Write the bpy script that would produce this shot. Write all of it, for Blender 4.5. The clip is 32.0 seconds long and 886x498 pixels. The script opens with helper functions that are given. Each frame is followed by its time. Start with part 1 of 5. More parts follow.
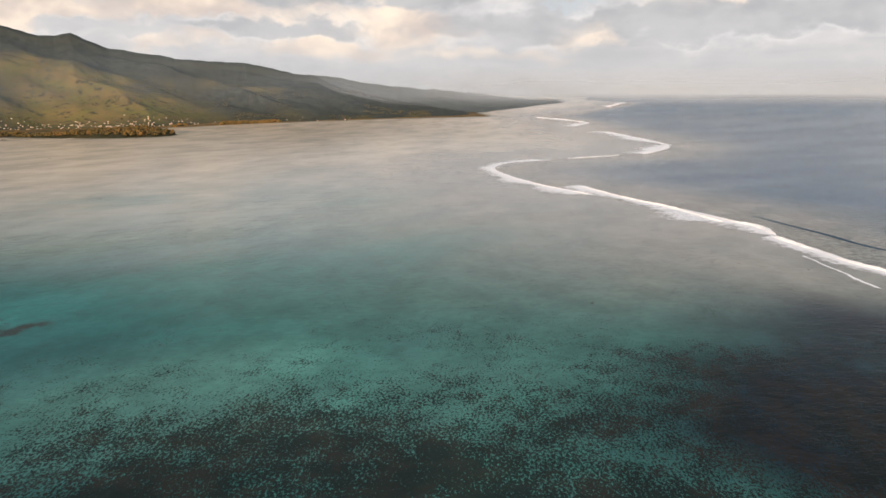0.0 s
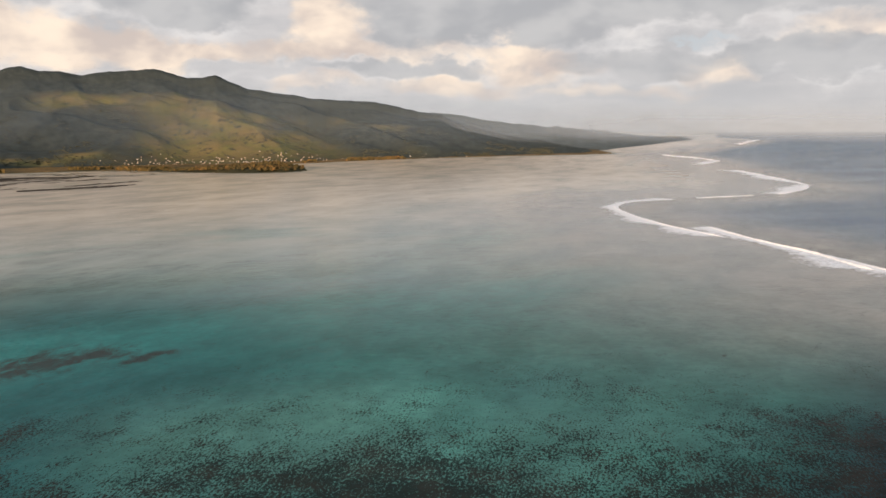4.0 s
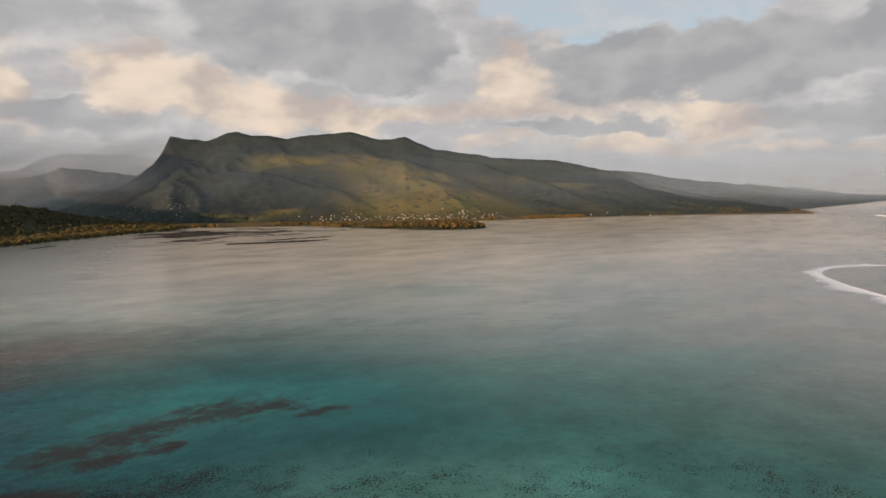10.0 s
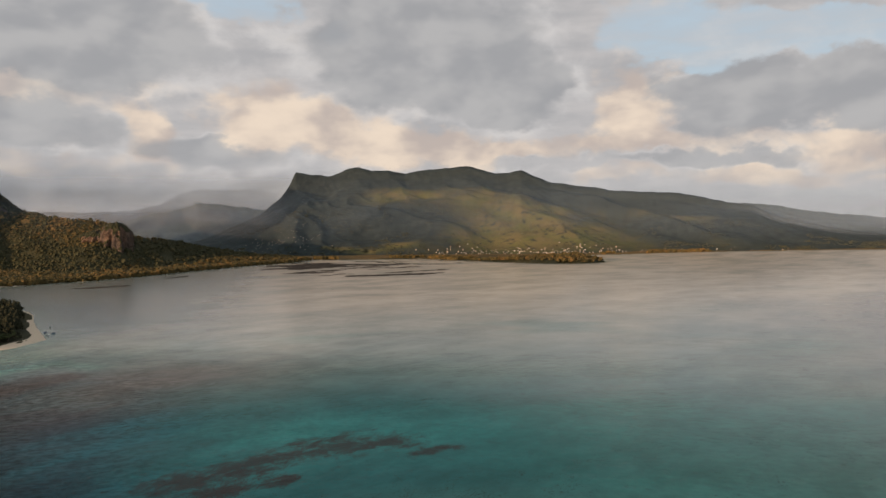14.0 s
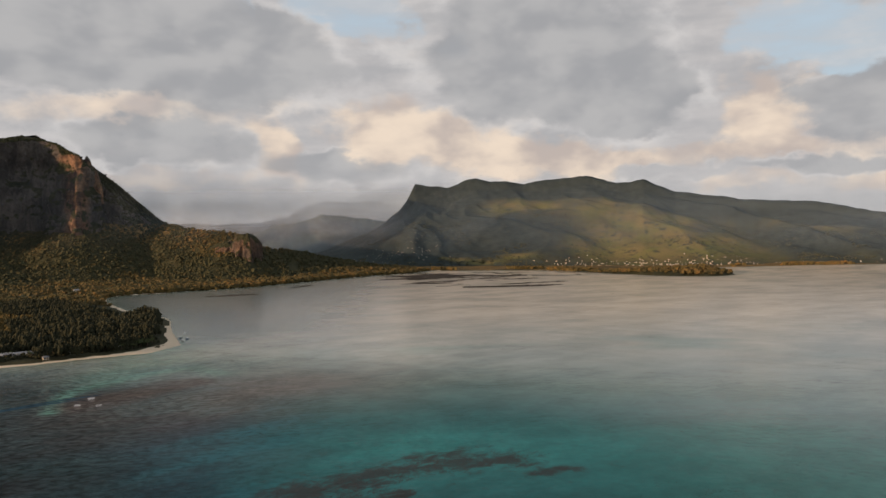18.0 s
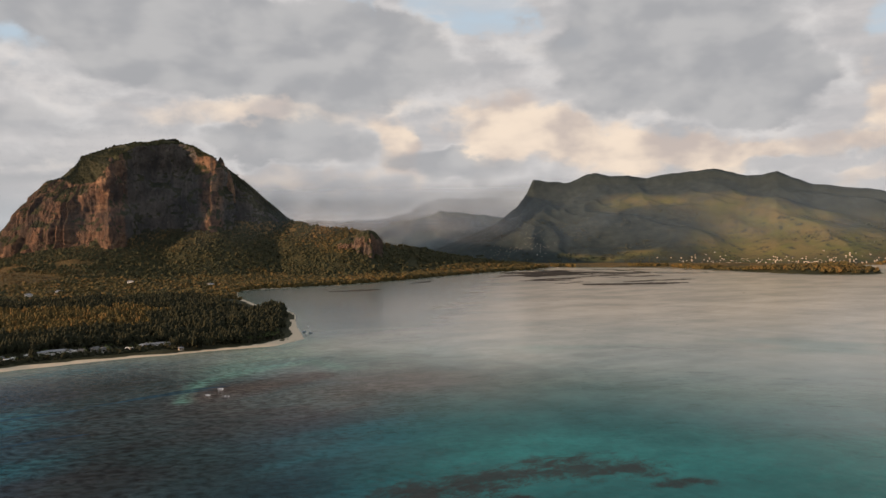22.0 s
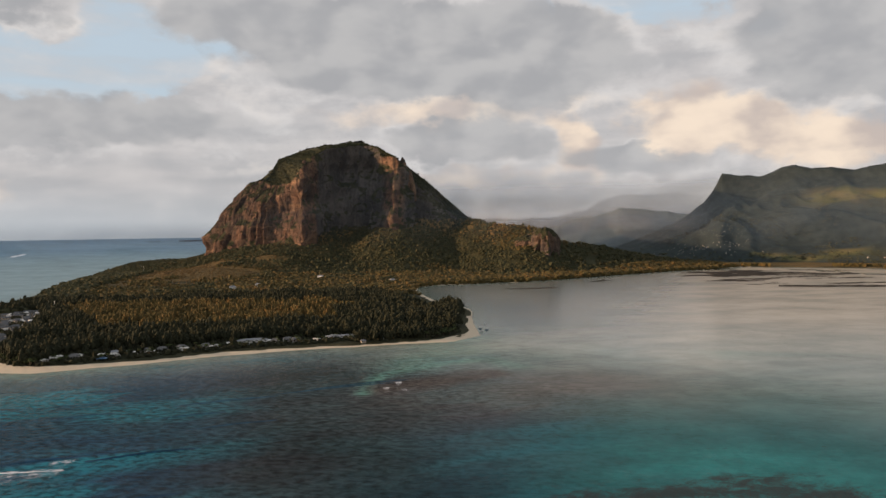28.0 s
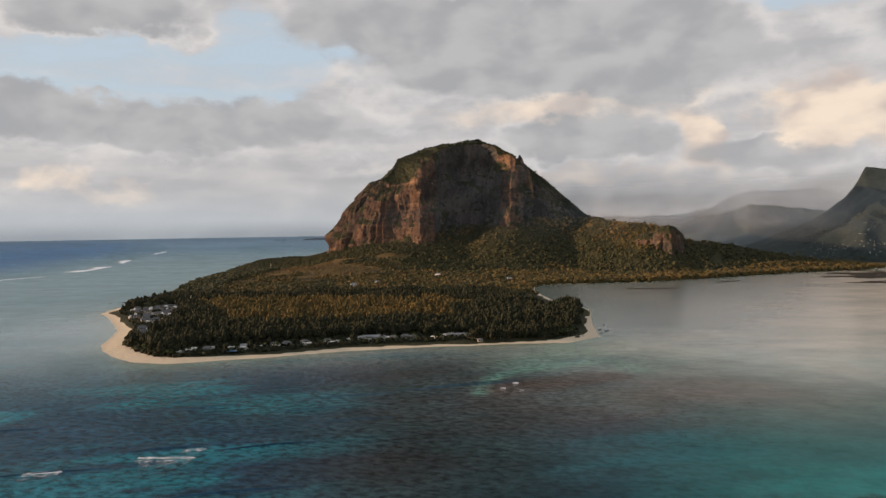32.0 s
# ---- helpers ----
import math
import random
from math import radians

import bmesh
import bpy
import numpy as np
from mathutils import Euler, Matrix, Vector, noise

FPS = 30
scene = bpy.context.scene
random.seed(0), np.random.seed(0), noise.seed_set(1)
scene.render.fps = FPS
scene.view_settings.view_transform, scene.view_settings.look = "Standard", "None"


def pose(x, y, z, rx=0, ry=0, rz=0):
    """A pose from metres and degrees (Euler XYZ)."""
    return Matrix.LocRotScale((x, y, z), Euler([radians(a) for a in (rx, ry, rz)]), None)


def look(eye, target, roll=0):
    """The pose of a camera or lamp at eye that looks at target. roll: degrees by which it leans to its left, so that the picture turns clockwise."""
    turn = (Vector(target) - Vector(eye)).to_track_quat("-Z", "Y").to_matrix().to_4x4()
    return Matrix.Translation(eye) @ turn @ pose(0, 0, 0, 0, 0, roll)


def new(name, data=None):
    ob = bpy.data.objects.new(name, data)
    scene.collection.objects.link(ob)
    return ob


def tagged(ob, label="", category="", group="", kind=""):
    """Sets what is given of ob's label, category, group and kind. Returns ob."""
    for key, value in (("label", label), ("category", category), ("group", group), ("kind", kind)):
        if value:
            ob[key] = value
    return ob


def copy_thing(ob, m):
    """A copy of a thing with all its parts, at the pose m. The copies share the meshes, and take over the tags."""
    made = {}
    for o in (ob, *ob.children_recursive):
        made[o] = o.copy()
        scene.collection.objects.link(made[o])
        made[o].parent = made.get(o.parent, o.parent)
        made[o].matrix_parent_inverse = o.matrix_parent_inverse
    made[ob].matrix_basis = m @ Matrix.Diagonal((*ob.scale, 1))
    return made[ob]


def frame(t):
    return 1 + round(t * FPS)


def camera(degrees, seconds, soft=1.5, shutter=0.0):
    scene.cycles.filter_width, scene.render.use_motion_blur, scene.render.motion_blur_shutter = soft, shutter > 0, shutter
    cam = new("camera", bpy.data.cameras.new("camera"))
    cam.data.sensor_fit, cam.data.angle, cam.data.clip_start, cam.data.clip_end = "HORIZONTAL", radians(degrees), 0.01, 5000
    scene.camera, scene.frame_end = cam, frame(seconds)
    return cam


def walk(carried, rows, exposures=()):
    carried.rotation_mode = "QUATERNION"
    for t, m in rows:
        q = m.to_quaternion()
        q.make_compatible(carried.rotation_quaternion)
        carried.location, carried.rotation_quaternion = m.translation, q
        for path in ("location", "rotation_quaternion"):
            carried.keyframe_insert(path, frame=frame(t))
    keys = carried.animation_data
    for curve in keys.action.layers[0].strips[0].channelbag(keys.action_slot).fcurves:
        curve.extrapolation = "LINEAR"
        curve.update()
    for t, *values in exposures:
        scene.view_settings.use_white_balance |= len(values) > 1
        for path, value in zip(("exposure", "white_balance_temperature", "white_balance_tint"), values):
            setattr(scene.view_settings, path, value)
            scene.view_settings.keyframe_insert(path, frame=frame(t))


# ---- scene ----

# ------------------------------------------------------------------ flight
# seconds, eye (m), heading (0 = +y, positive clockwise), tilt and lean in degrees
FLIGHT = [
    (0.0, 0.0, 0.0, 148.2, 48.59, -11.97, -0.11),
    (0.5, 1.3, 1.8, 147.8, 47.50, -11.96, -0.10),
    (1.0, 3.0, 3.0, 147.8, 46.31, -12.01, -0.16),
    (1.5, 4.3, 4.2, 147.8, 45.15, -11.96, -0.12),
    (2.0, 5.3, 5.3, 148.1, 43.96, -11.77, -0.06),
    (2.5, 6.9, 6.5, 148.2, 42.77, -11.22, -0.06),
    (3.0, 8.0, 7.8, 148.0, 41.62, -10.52, -0.06),
    (3.5, 8.9, 8.9, 148.3, 40.52, -9.86, -0.16),
    (5.5, 13.0, 12.0, 149.3, 35.94, -7.06, -0.20),
    (6.0, 14.3, 12.6, 149.3, 34.76, -6.34, -0.27),
    (6.5, 15.4, 13.9, 149.7, 33.62, -5.63, -0.21),
    (7.0, 16.5, 15.5, 149.7, 32.51, -4.94, -0.27),
    (7.5, 17.2, 16.2, 149.6, 31.36, -4.63, -0.29),
    (8.0, 17.9, 16.9, 150.0, 30.28, -4.66, -0.27),
    (8.5, 19.2, 17.3, 150.3, 29.09, -4.72, -0.28),
    (9.0, 20.0, 18.0, 150.6, 27.97, -4.78, -0.33),
    (9.5, 20.6, 18.2, 151.2, 26.84, -4.86, -0.31),
    (10.0, 21.0, 18.2, 151.7, 25.70, -4.80, -0.31),
    (10.5, 21.3, 18.7, 152.0, 24.70, -4.76, -0.31),
    (11.0, 22.0, 19.9, 152.1, 23.56, -4.67, -0.32),
    (11.5, 22.7, 22.0, 152.1, 22.46, -4.49, -0.28),
    (12.0, 23.5, 24.9, 151.5, 21.35, -4.19, -0.35),
    (12.5, 24.1, 27.6, 151.2, 20.24, -3.78, -0.32),
    (13.0, 24.8, 30.0, 151.0, 19.12, -3.28, -0.34),
    (13.5, 25.2, 32.0, 151.0, 18.05, -2.75, -0.37),
    (14.0, 25.8, 33.8, 151.1, 16.89, -2.19, -0.37),
    (14.5, 26.5, 35.6, 150.9, 15.77, -1.70, -0.36),
    (16.5, 28.7, 43.4, 150.8, 11.24, -1.19, -0.44),
    (17.0, 29.1, 44.8, 151.0, 10.14, -1.22, -0.46),
    (17.5, 29.1, 45.8, 150.9, 9.02, -1.25, -0.43),
    (18.0, 29.1, 47.1, 151.2, 7.91, -1.30, -0.48),
    (18.5, 29.5, 48.9, 151.2, 6.81, -1.31, -0.50),
    (19.0, 30.0, 51.0, 151.5, 5.67, -1.36, -0.52),
    (19.5, 30.2, 52.5, 151.5, 4.57, -1.39, -0.52),
    (20.0, 30.2, 53.9, 151.6, 3.41, -1.40, -0.53),
    (20.5, 30.2, 55.8, 151.8, 2.29, -1.44, -0.55),
    (21.0, 30.3, 57.4, 151.5, 1.16, -1.47, -0.57),
    (21.5, 30.1, 59.7, 151.0, 0.00, -1.48, -0.64),
    (22.0, 30.0, 61.8, 151.0, -1.09, -1.49, -0.66),
    (22.5, 29.9, 63.4, 150.8, -2.21, -1.50, -0.67),
    (23.0, 30.2, 65.2, 150.8, -3.35, -1.51, -0.67),
    (23.5, 29.9, 66.9, 150.7, -4.45, -1.53, -0.70),
    (24.0, 30.1, 68.1, 150.5, -5.59, -1.53, -0.70),
    (24.5, 29.6, 69.0, 150.3, -6.71, -1.52, -0.66),
    (25.0, 29.4, 70.0, 150.3, -7.82, -1.54, -0.68),
    (25.5, 29.3, 71.2, 150.4, -8.97, -1.54, -0.70),
    (27.5, 28.9, 76.6, 150.1, -13.46, -1.53, -0.76),
    (28.0, 29.0, 77.5, 150.1, -14.59, -1.52, -0.75),
    (28.5, 28.8, 78.1, 150.4, -15.72, -1.53, -0.82),
    (29.0, 29.3, 78.0, 150.6, -16.85, -1.53, -0.80),
    (29.5, 29.5, 78.2, 150.2, -17.98, -1.53, -0.83),
    (30.0, 29.4, 79.2, 150.0, -19.09, -1.53, -0.87),
    (30.5, 29.0, 80.8, 149.7, -20.21, -1.52, -0.89),
    (31.0, 28.2, 82.6, 149.7, -21.32, -1.51, -0.91),
    (31.5, 27.3, 84.2, 150.0, -22.42, -1.51, -0.91),
    (32.0, 26.0, 85.5, 150.0, -23.51, -1.52, -0.85),
]
cam = camera(61.2, 32.0)


def flight_pose(x, y, z, yaw, tilt, lean):
    a, b = radians(yaw), radians(tilt)
    way = Vector((math.sin(a) * math.cos(b), math.cos(a) * math.cos(b), math.sin(b)))
    return look((x, y, z), Vector((x, y, z)) + way * 100, lean)


walk(cam, [(r[0], flight_pose(*r[1:])) for r in FLIGHT], exposures=((0.0, 0.37), (3.0, 0.32), (8.0, -0.07), (13.0, -0.09), (18.0, -0.07), (23.0, 0.04), (32.0, 0.05)))

# ------------------------------------------------------------------ sky and sun
SUN_HEADING, SUN_HEIGHT = -118.0, 6.8


class Net:
    """Short way to wire shader nodes."""

    def __init__(self, tree):
        self.t = tree

    def put(self, value, socket):
        if isinstance(value, bpy.types.NodeSocket):
            self.t.links.new(value, socket)
        elif value is not None:
            socket.default_value = value

    def node(self, kind):
        return self.t.nodes.new(kind)

    def attribute(self, name):
        n = self.t.nodes.new("ShaderNodeAttribute")
        n.attribute_name = name
        return n

    def math(self, op, a, b=None, c=None, clamp=False):
        n = self.node("ShaderNodeMath")
        n.operation, n.use_clamp = op, clamp
        for v, s in zip((a, b, c), n.inputs):
            self.put(v, s)
        return n.outputs[0]

    def mix(self, f, a, b, blend="MIX"):
        n = self.node("ShaderNodeMix")
        n.data_type, n.blend_type = "RGBA", blend
        self.put(f, n.inputs["Factor"])
        for v, s in ((a, n.inputs[6]), (b, n.inputs[7])):
            self.put((*v, 1) if isinstance(v, tuple) and len(v) == 3 else v, s)
        return n.outputs[2]

    def step(self, v, lo, hi, out_lo=0.0, out_hi=1.0):
        n = self.node("ShaderNodeMapRange")
        n.interpolation_type = "SMOOTHSTEP"
        for x, s in zip((v, lo, hi, out_lo, out_hi), n.inputs):
            self.put(x, s)
        return n.outputs[0]

    def noise(self, where, scale, detail=4.0, rough=0.55, warp=0.0):
        n = self.node("ShaderNodeTexNoise")
        self.put(where, n.inputs["Vector"])
        n.inputs["Scale"].default_value = scale
        n.inputs["Detail"].default_value = detail
        n.inputs["Roughness"].default_value = rough
        n.inputs["Distortion"].default_value = warp
        return n.outputs["Fac"]

    def scaled(self, where, x, y, z, turn=0.0):
        n = self.node("ShaderNodeMapping")
        self.put(where, n.inputs["Vector"])
        n.inputs["Scale"].default_value = (x, y, z)
        n.inputs["Rotation"].default_value = (0, 0, radians(turn))
        return n.outputs[0]


    def along(self, where, turn, long, wide):
        """Coordinates drawn out along a heading in the ground plane."""
        n = self.node("ShaderNodeMapping")
        n.vector_type = "TEXTURE"
        self.put(where, n.inputs["Vector"])
        n.inputs["Scale"].default_value = (long, wide, 1)
        n.inputs["Rotation"].default_value = (0, 0, radians(turn))
        return n.outputs[0]


world = bpy.data.worlds.new("sky")
scene.world = world
world.use_nodes = True
world.node_tree.nodes.clear()
w = Net(world.node_tree)
coord = w.node("ShaderNodeTexCoord").outputs["Generated"]
sep = w.node("ShaderNodeSeparateXYZ")
w.put(coord, sep.inputs[0])
heading = w.math("MULTIPLY", w.math("ARCTAN2", sep.outputs[0], sep.outputs[1]), 180 / math.pi)
rise = w.math("MULTIPLY", w.math("ARCSINE", sep.outputs[2]), 180 / math.pi)
# uneven outlines: a slow and a quick wander of the cloud edges
flat = w.scaled(coord, 1.0, 1.0, 1.7)


def wander(scale, detail, rough):
    n = w.node("ShaderNodeTexNoise")
    w.put(flat, n.inputs["Vector"])
    n.inputs["Scale"].default_value, n.inputs["Detail"].default_value, n.inputs["Roughness"].default_value = scale, detail, rough
    c = w.node("ShaderNodeSeparateColor")
    w.put(n.outputs["Color"], c.inputs[0])
    return c.outputs[0], c.outputs[1]


slow_h, slow_e = wander(7.0, 2.0, 0.5)
quick_h, quick_e = wander(22.0, 5.0, 0.52)
H = w.math("ADD", heading, w.math("ADD", w.math("MULTIPLY_ADD", slow_h, 8.0, -4.0), w.math("MULTIPLY_ADD", quick_h, 5.0, -2.5)))
E = w.math("ADD", rise, w.math("ADD", w.math("MULTIPLY_ADD", slow_e, 3.0, -1.5), w.math("MULTIPLY_ADD", quick_e, 3.0, -1.5)))


def heap(shift):
    """Heaped cloud relief, looked up a little way off."""
    n = w.node("ShaderNodeVectorMath")
    n.operation = "ADD"
    w.put(flat, n.inputs[0])
    n.inputs[1].default_value = shift
    return w.noise(n.outputs[0], 12.0, 3.0, 0.45, 0.2)


billow = w.noise(flat, 13.0, 6.0, 0.54, 0.2)
lit = w.math("MULTIPLY", w.math("SUBTRACT", heap((0, 0, 0)), heap((-0.022, -0.010, 0.024))), 1.5)
streak = w.noise(w.scaled(coord, 1.0, 1.0, 6.0), 7.0, 4.0, 0.5)


def puffs(rows):
    """Soft sum of clouds: heading, height, half width, half height, weight."""
    total = None
    for h, e, sh, se, k in rows:
        a = w.math("MULTIPLY", w.math("SUBTRACT", H, h), 1 / sh)
        b = w.math("MULTIPLY", w.math("SUBTRACT", E, e), 1 / se)
        q = w.math("ADD", w.math("MULTIPLY", a, a), w.math("MULTIPLY", b, b))
        g = w.math("MULTIPLY", w.math("EXPONENT", w.math("MULTIPLY", w.math("MULTIPLY", q, q), -0.7)), k)
        total = g if total is None else w.math("ADD", total, g)
    return total


GAPS = [(-50, 11.4, 8, 2.0, 1.1), (-41, 11.0, 7, 1.9, 1.05), (-37, 12.8, 4.5, 3.0, 0.95), (-31, 12.5, 2.4, 2.4, 0.5), (-8, 16.2, 1.8, 0.8, 0.8), (1, 16.3, 4.6, 1.8, 1.0),
        (9, 14.0, 1.6, 1.1, 0.8), (34, 13.6, 4.8, 2.4, 1.0), (38, 11.6, 3.5, 1.4, 0.9), (44, 12.8, 6.5, 1.5, 1.0), (57, 12.2, 4, 1.0, 0.8), (58, 6.0, 2.6, 0.5, 0.5)]
GREY = [(-17, 13.2, 11, 3.2, 0.9), (-27, 15.2, 8, 2.4, 0.9), (-41, 7.8, 12, 1.9, 0.75), (-54, 8.4, 3.5, 1.9, 0.8), (-48, 15.2, 6.5, 1.6, 0.85), (-0.5, 4.9, 5.5, 1.2, 0.7),
        (-8, 12.3, 7.5, 3.4, 1.0), (15, 13.2, 8.5, 4.6, 1.0), (21, 9.8, 5.5, 2.4, 0.9)]
GREY_EAST = [(-13, 6.6, 6.5, 1.6, 0.85), (38, 8.4, 5.0, 2.4, 1.0), (47, 8.8, 7.0, 2.6, 1.0), (58, 9.4, 4.0, 2.4, 0.9), (54, 4.4, 6.5, 1.2, 0.6), (65, 5.2, 5.0, 1.2, 0.8), (75, 4.6, 6.0, 1.2, 0.7),
             (37, 4.3, 6.0, 0.7, 0.6), (26, 4.0, 6.0, 0.6, 0.4), (70, 10.0, 10.0, 2.6, 0.8)]
WARM = [(3.5, 7.6, 3.4, 2.3, 1.0), (9, 6.7, 3.4, 1.8, 1.0), (15, 5.3, 6.5, 1.4, 1.0), (31.5, 8.9, 2.4, 2.3, 0.95), (-4.3, 6.0, 1.8, 2.2, 1.0), (25, 5.4, 6.5, 0.9, 0.75), (30, 3.2, 4.0, 0.6, 0.6),
        (-14, 8.7, 9.0, 1.1, 0.66), (-12, 3.9, 5.0, 0.9, 0.5), (40, 2.9, 3.5, 0.7, 0.7)]
WARM_EAST = [(-51, 3.9, 2.2, 0.9, 0.5), (-47, 3.1, 2.4, 0.8, 0.5), (46.5, 4.7, 4.0, 1.4, 0.9), (36, 5.6, 7.0, 0.8, 0.6), (20, 4.2, 2.0, 0.7, 0.6), (31, 6.3, 3.0, 0.9, 0.4), (60, 3.8, 3.0, 0.9, 0.7),
             (68, 6.6, 4.0, 0.9, 0.6), (52, 2.4, 6.0, 0.5, 0.5)]
gap = w.step(w.math("MULTIPLY_ADD", billow, -0.8, w.math("ADD", puffs(GAPS), 0.24)), 0.2, 0.72)
gap = w.math("MULTIPLY", gap, w.step(w.math("ADD", streak, w.math("MULTIPLY", billow, 0.5)), 0.55, 0.95, 1.0, 0.45))
grey_f = w.math("MULTIPLY_ADD", billow, 0.62, w.math("SUBTRACT", w.math("ADD", puffs(GREY), puffs(GREY_EAST)), 0.31))
grey = w.step(grey_f, 0.18, 0.62)
rim = w.math("MULTIPLY", w.step(grey_f, -0.05, 0.26), w.math("SUBTRACT", 1.0, grey))
warm = w.step(w.math("MULTIPLY_ADD", billow, 1.3, w.math("SUBTRACT", w.math("ADD", puffs(WARM), puffs(WARM_EAST)), 0.62)), 0.05, 0.95)
blue_sky = w.node("ShaderNodeTexSky")
blue_sky.sky_type, blue_sky.sun_disc = "NISHITA", False
blue_sky.sun_elevation, blue_sky.sun_rotation = radians(SUN_HEIGHT), radians(SUN_HEADING)
blue_sky.dust_density = 2.5
blue = w.mix(1.0, blue_sky.outputs[0], (0.1, 0.1, 0.1), "MULTIPLY")
blue = w.mix(0.72, blue, (0.62, 0.735, 0.85))
# sheets of middle cloud, then the heaps in the sun, then the dark bases nearer by
cloud = w.mix(w.step(w.math("MULTIPLY_ADD", streak, 0.6, w.math("MULTIPLY", billow, 0.4)), 0.34, 0.64), (0.455, 0.45, 0.46), (0.585, 0.56, 0.555))
cloud = w.mix(w.math("MULTIPLY", rim, w.step(billow, 0.34, 0.66, 0.05, 0.68)), cloud, (0.73, 0.71, 0.70))
warm_tone = w.mix(w.step(w.math("ADD", billow, lit), 0.15, 0.85), (0.56, 0.475, 0.43), (0.92, 0.76, 0.61))
cloud = w.mix(w.math("MULTIPLY", warm, 0.92), cloud, warm_tone)
cloud = w.mix(gap, cloud, blue)
base_tone = w.mix(w.step(w.math("MULTIPLY_ADD", lit, 1.1, w.math("MULTIPLY_ADD", heap((0.3, 0.2, 0.1)), 0.6, w.math("MULTIPLY", billow, 0.4))), 0.18, 0.82), (0.378, 0.381, 0.396), (0.492, 0.486, 0.488))
cloud = w.mix(w.math("MULTIPLY", grey, w.step(rise, 1.5, 9.0, 0.62, 0.95)), cloud, base_tone)
low = w.step(rise, 0.0, 4.2, 1.0, 0.0)
haze_tint = w.mix(w.step(heading, -42.0, -12.0), (0.47, 0.505, 0.54), (0.49, 0.482, 0.482))
sky = w.mix(w.math("MULTIPLY", low, 0.80), cloud, haze_tint)
# thicker cloud with deep blue rifts overhead
over = w.mix(w.step(billow, 0.4, 0.6), (0.42, 0.45, 0.50), (0.54, 0.54, 0.55))
sky = w.mix(w.step(rise, 20.0, 34.0), sky, over)
back = w.node("ShaderNodeBackground")
w.put(sky, back.inputs[0])
back.inputs[1].default_value = 1.0
w.put(back.outputs[0], w.node("ShaderNodeOutputWorld").inputs[0])

sun = new("sun", bpy.data.lights.new("sun", "SUN"))
sun.data.energy, sun.data.angle, sun.data.color = 6.0, radians(0.53), (1.0, 0.65, 0.41)
_a, _b = radians(SUN_HEADING), radians(SUN_HEIGHT)
to_sun = Vector((math.sin(_a) * math.cos(_b), math.cos(_a) * math.cos(_b), math.sin(_b)))
sun.matrix_world = look(to_sun * 2000, (0, 0, 0))

# ------------------------------------------------------------------ materials


def material(name):
    m = bpy.data.materials.new(name)
    m.use_nodes = True
    n = Net(m.node_tree)
    p = m.node_tree.nodes["Principled BSDF"]
    pos = n.node("ShaderNodeNewGeometry").outputs["Position"]
    return m, n, p, pos


def bump(n, p, height, strength, distance):
    b = n.node("ShaderNodeBump")
    b.inputs["Strength"].default_value = strength
    b.inputs["Distance"].default_value = distance
    n.put(height, b.inputs["Height"])
    n.put(b.outputs[0], p.inputs["Normal"])


def plain(name, low, high, scale=3.0, rough=0.8, metal=0.0):
    """A surface with two-scale unevenness between two colours."""
    m, n, p, pos = material(name)
    f = n.math("MULTIPLY_ADD", n.noise(pos, scale, 5), 0.6, n.math("MULTIPLY", n.noise(pos, scale * 0.13, 3), 0.4))
    n.put(n.mix(n.step(f, 0.3, 0.7), low, high), p.inputs["Base Color"])
    p.inputs["Roughness"].default_value = rough
    p.inputs["Metallic"].default_value = metal
    return m


def leafy(name, dark, mid, light, scale=0.02):
    m, n, p, pos = material(name)
    isle = n.node("ShaderNodeNewGeometry").outputs["Random Per Island"]
    big = n.noise(pos, scale, 4)
    f = n.math("ADD", n.math("MULTIPLY", isle, 0.38), n.math("MULTIPLY", n.math("ADD", big, n.noise(pos, scale * 3.7, 3)), 0.37))
    c = n.mix(n.step(f, 0.15, 0.6), dark, mid)
    c = n.mix(n.step(f, 0.55, 0.95), c, light)
    c = n.mix(n.math("MULTIPLY", n.noise(pos, 0.9, 4), 0.5), c, dark)
    n.put(c, p.inputs["Base Color"])
    p.inputs["Roughness"].default_value = 0.85
    p.inputs["Specular IOR Level"].default_value = 0.15
    bump(n, p, n.noise(pos, 1.3, 4), 0.8, 0.8)
    return m


# golden sun and front-edge shade of the wood put into two foliage colours
SUNLIT_LEAF = leafy("casuarina_foliage", (0.038, 0.034, 0.015), (0.104, 0.080, 0.028), (0.24, 0.130, 0.042), 0.006)
SHADED_LEAF = leafy("shaded_casuarina_foliage", (0.017, 0.020, 0.012), (0.032, 0.034, 0.018), (0.058, 0.052, 0.024), 0.01)
HEDGE = leafy("hedge_foliage", (0.038, 0.042, 0.030), (0.066, 0.070, 0.042), (0.11, 0.10, 0.05), 0.004)
GREEN = leafy("summit_foliage", (0.030, 0.034, 0.018), (0.060, 0.060, 0.029), (0.110, 0.086, 0.041), 0.008)
SUMMIT = leafy("crown_foliage", (0.020, 0.026, 0.013), (0.038, 0.044, 0.021), (0.066, 0.060, 0.028), 0.012)
SCRUB = leafy("scrub_foliage", (0.034, 0.036, 0.018), (0.098, 0.078, 0.030), (0.235, 0.130, 0.046), 0.005)
DRY = leafy("dry_grass", (0.06, 0.045, 0.022), (0.14, 0.092, 0.038), (0.22, 0.135, 0.055), 0.01)
PALM = leafy("palm_foliage", (0.02, 0.032, 0.012), (0.05, 0.065, 0.022), (0.09, 0.085, 0.03), 0.02)
BARK = plain("bark", (0.05, 0.035, 0.025), (0.11, 0.08, 0.055), 2.0, 0.9)
WHITE = plain("white_render", (0.62, 0.60, 0.56), (0.80, 0.78, 0.74), 0.8, 0.7)
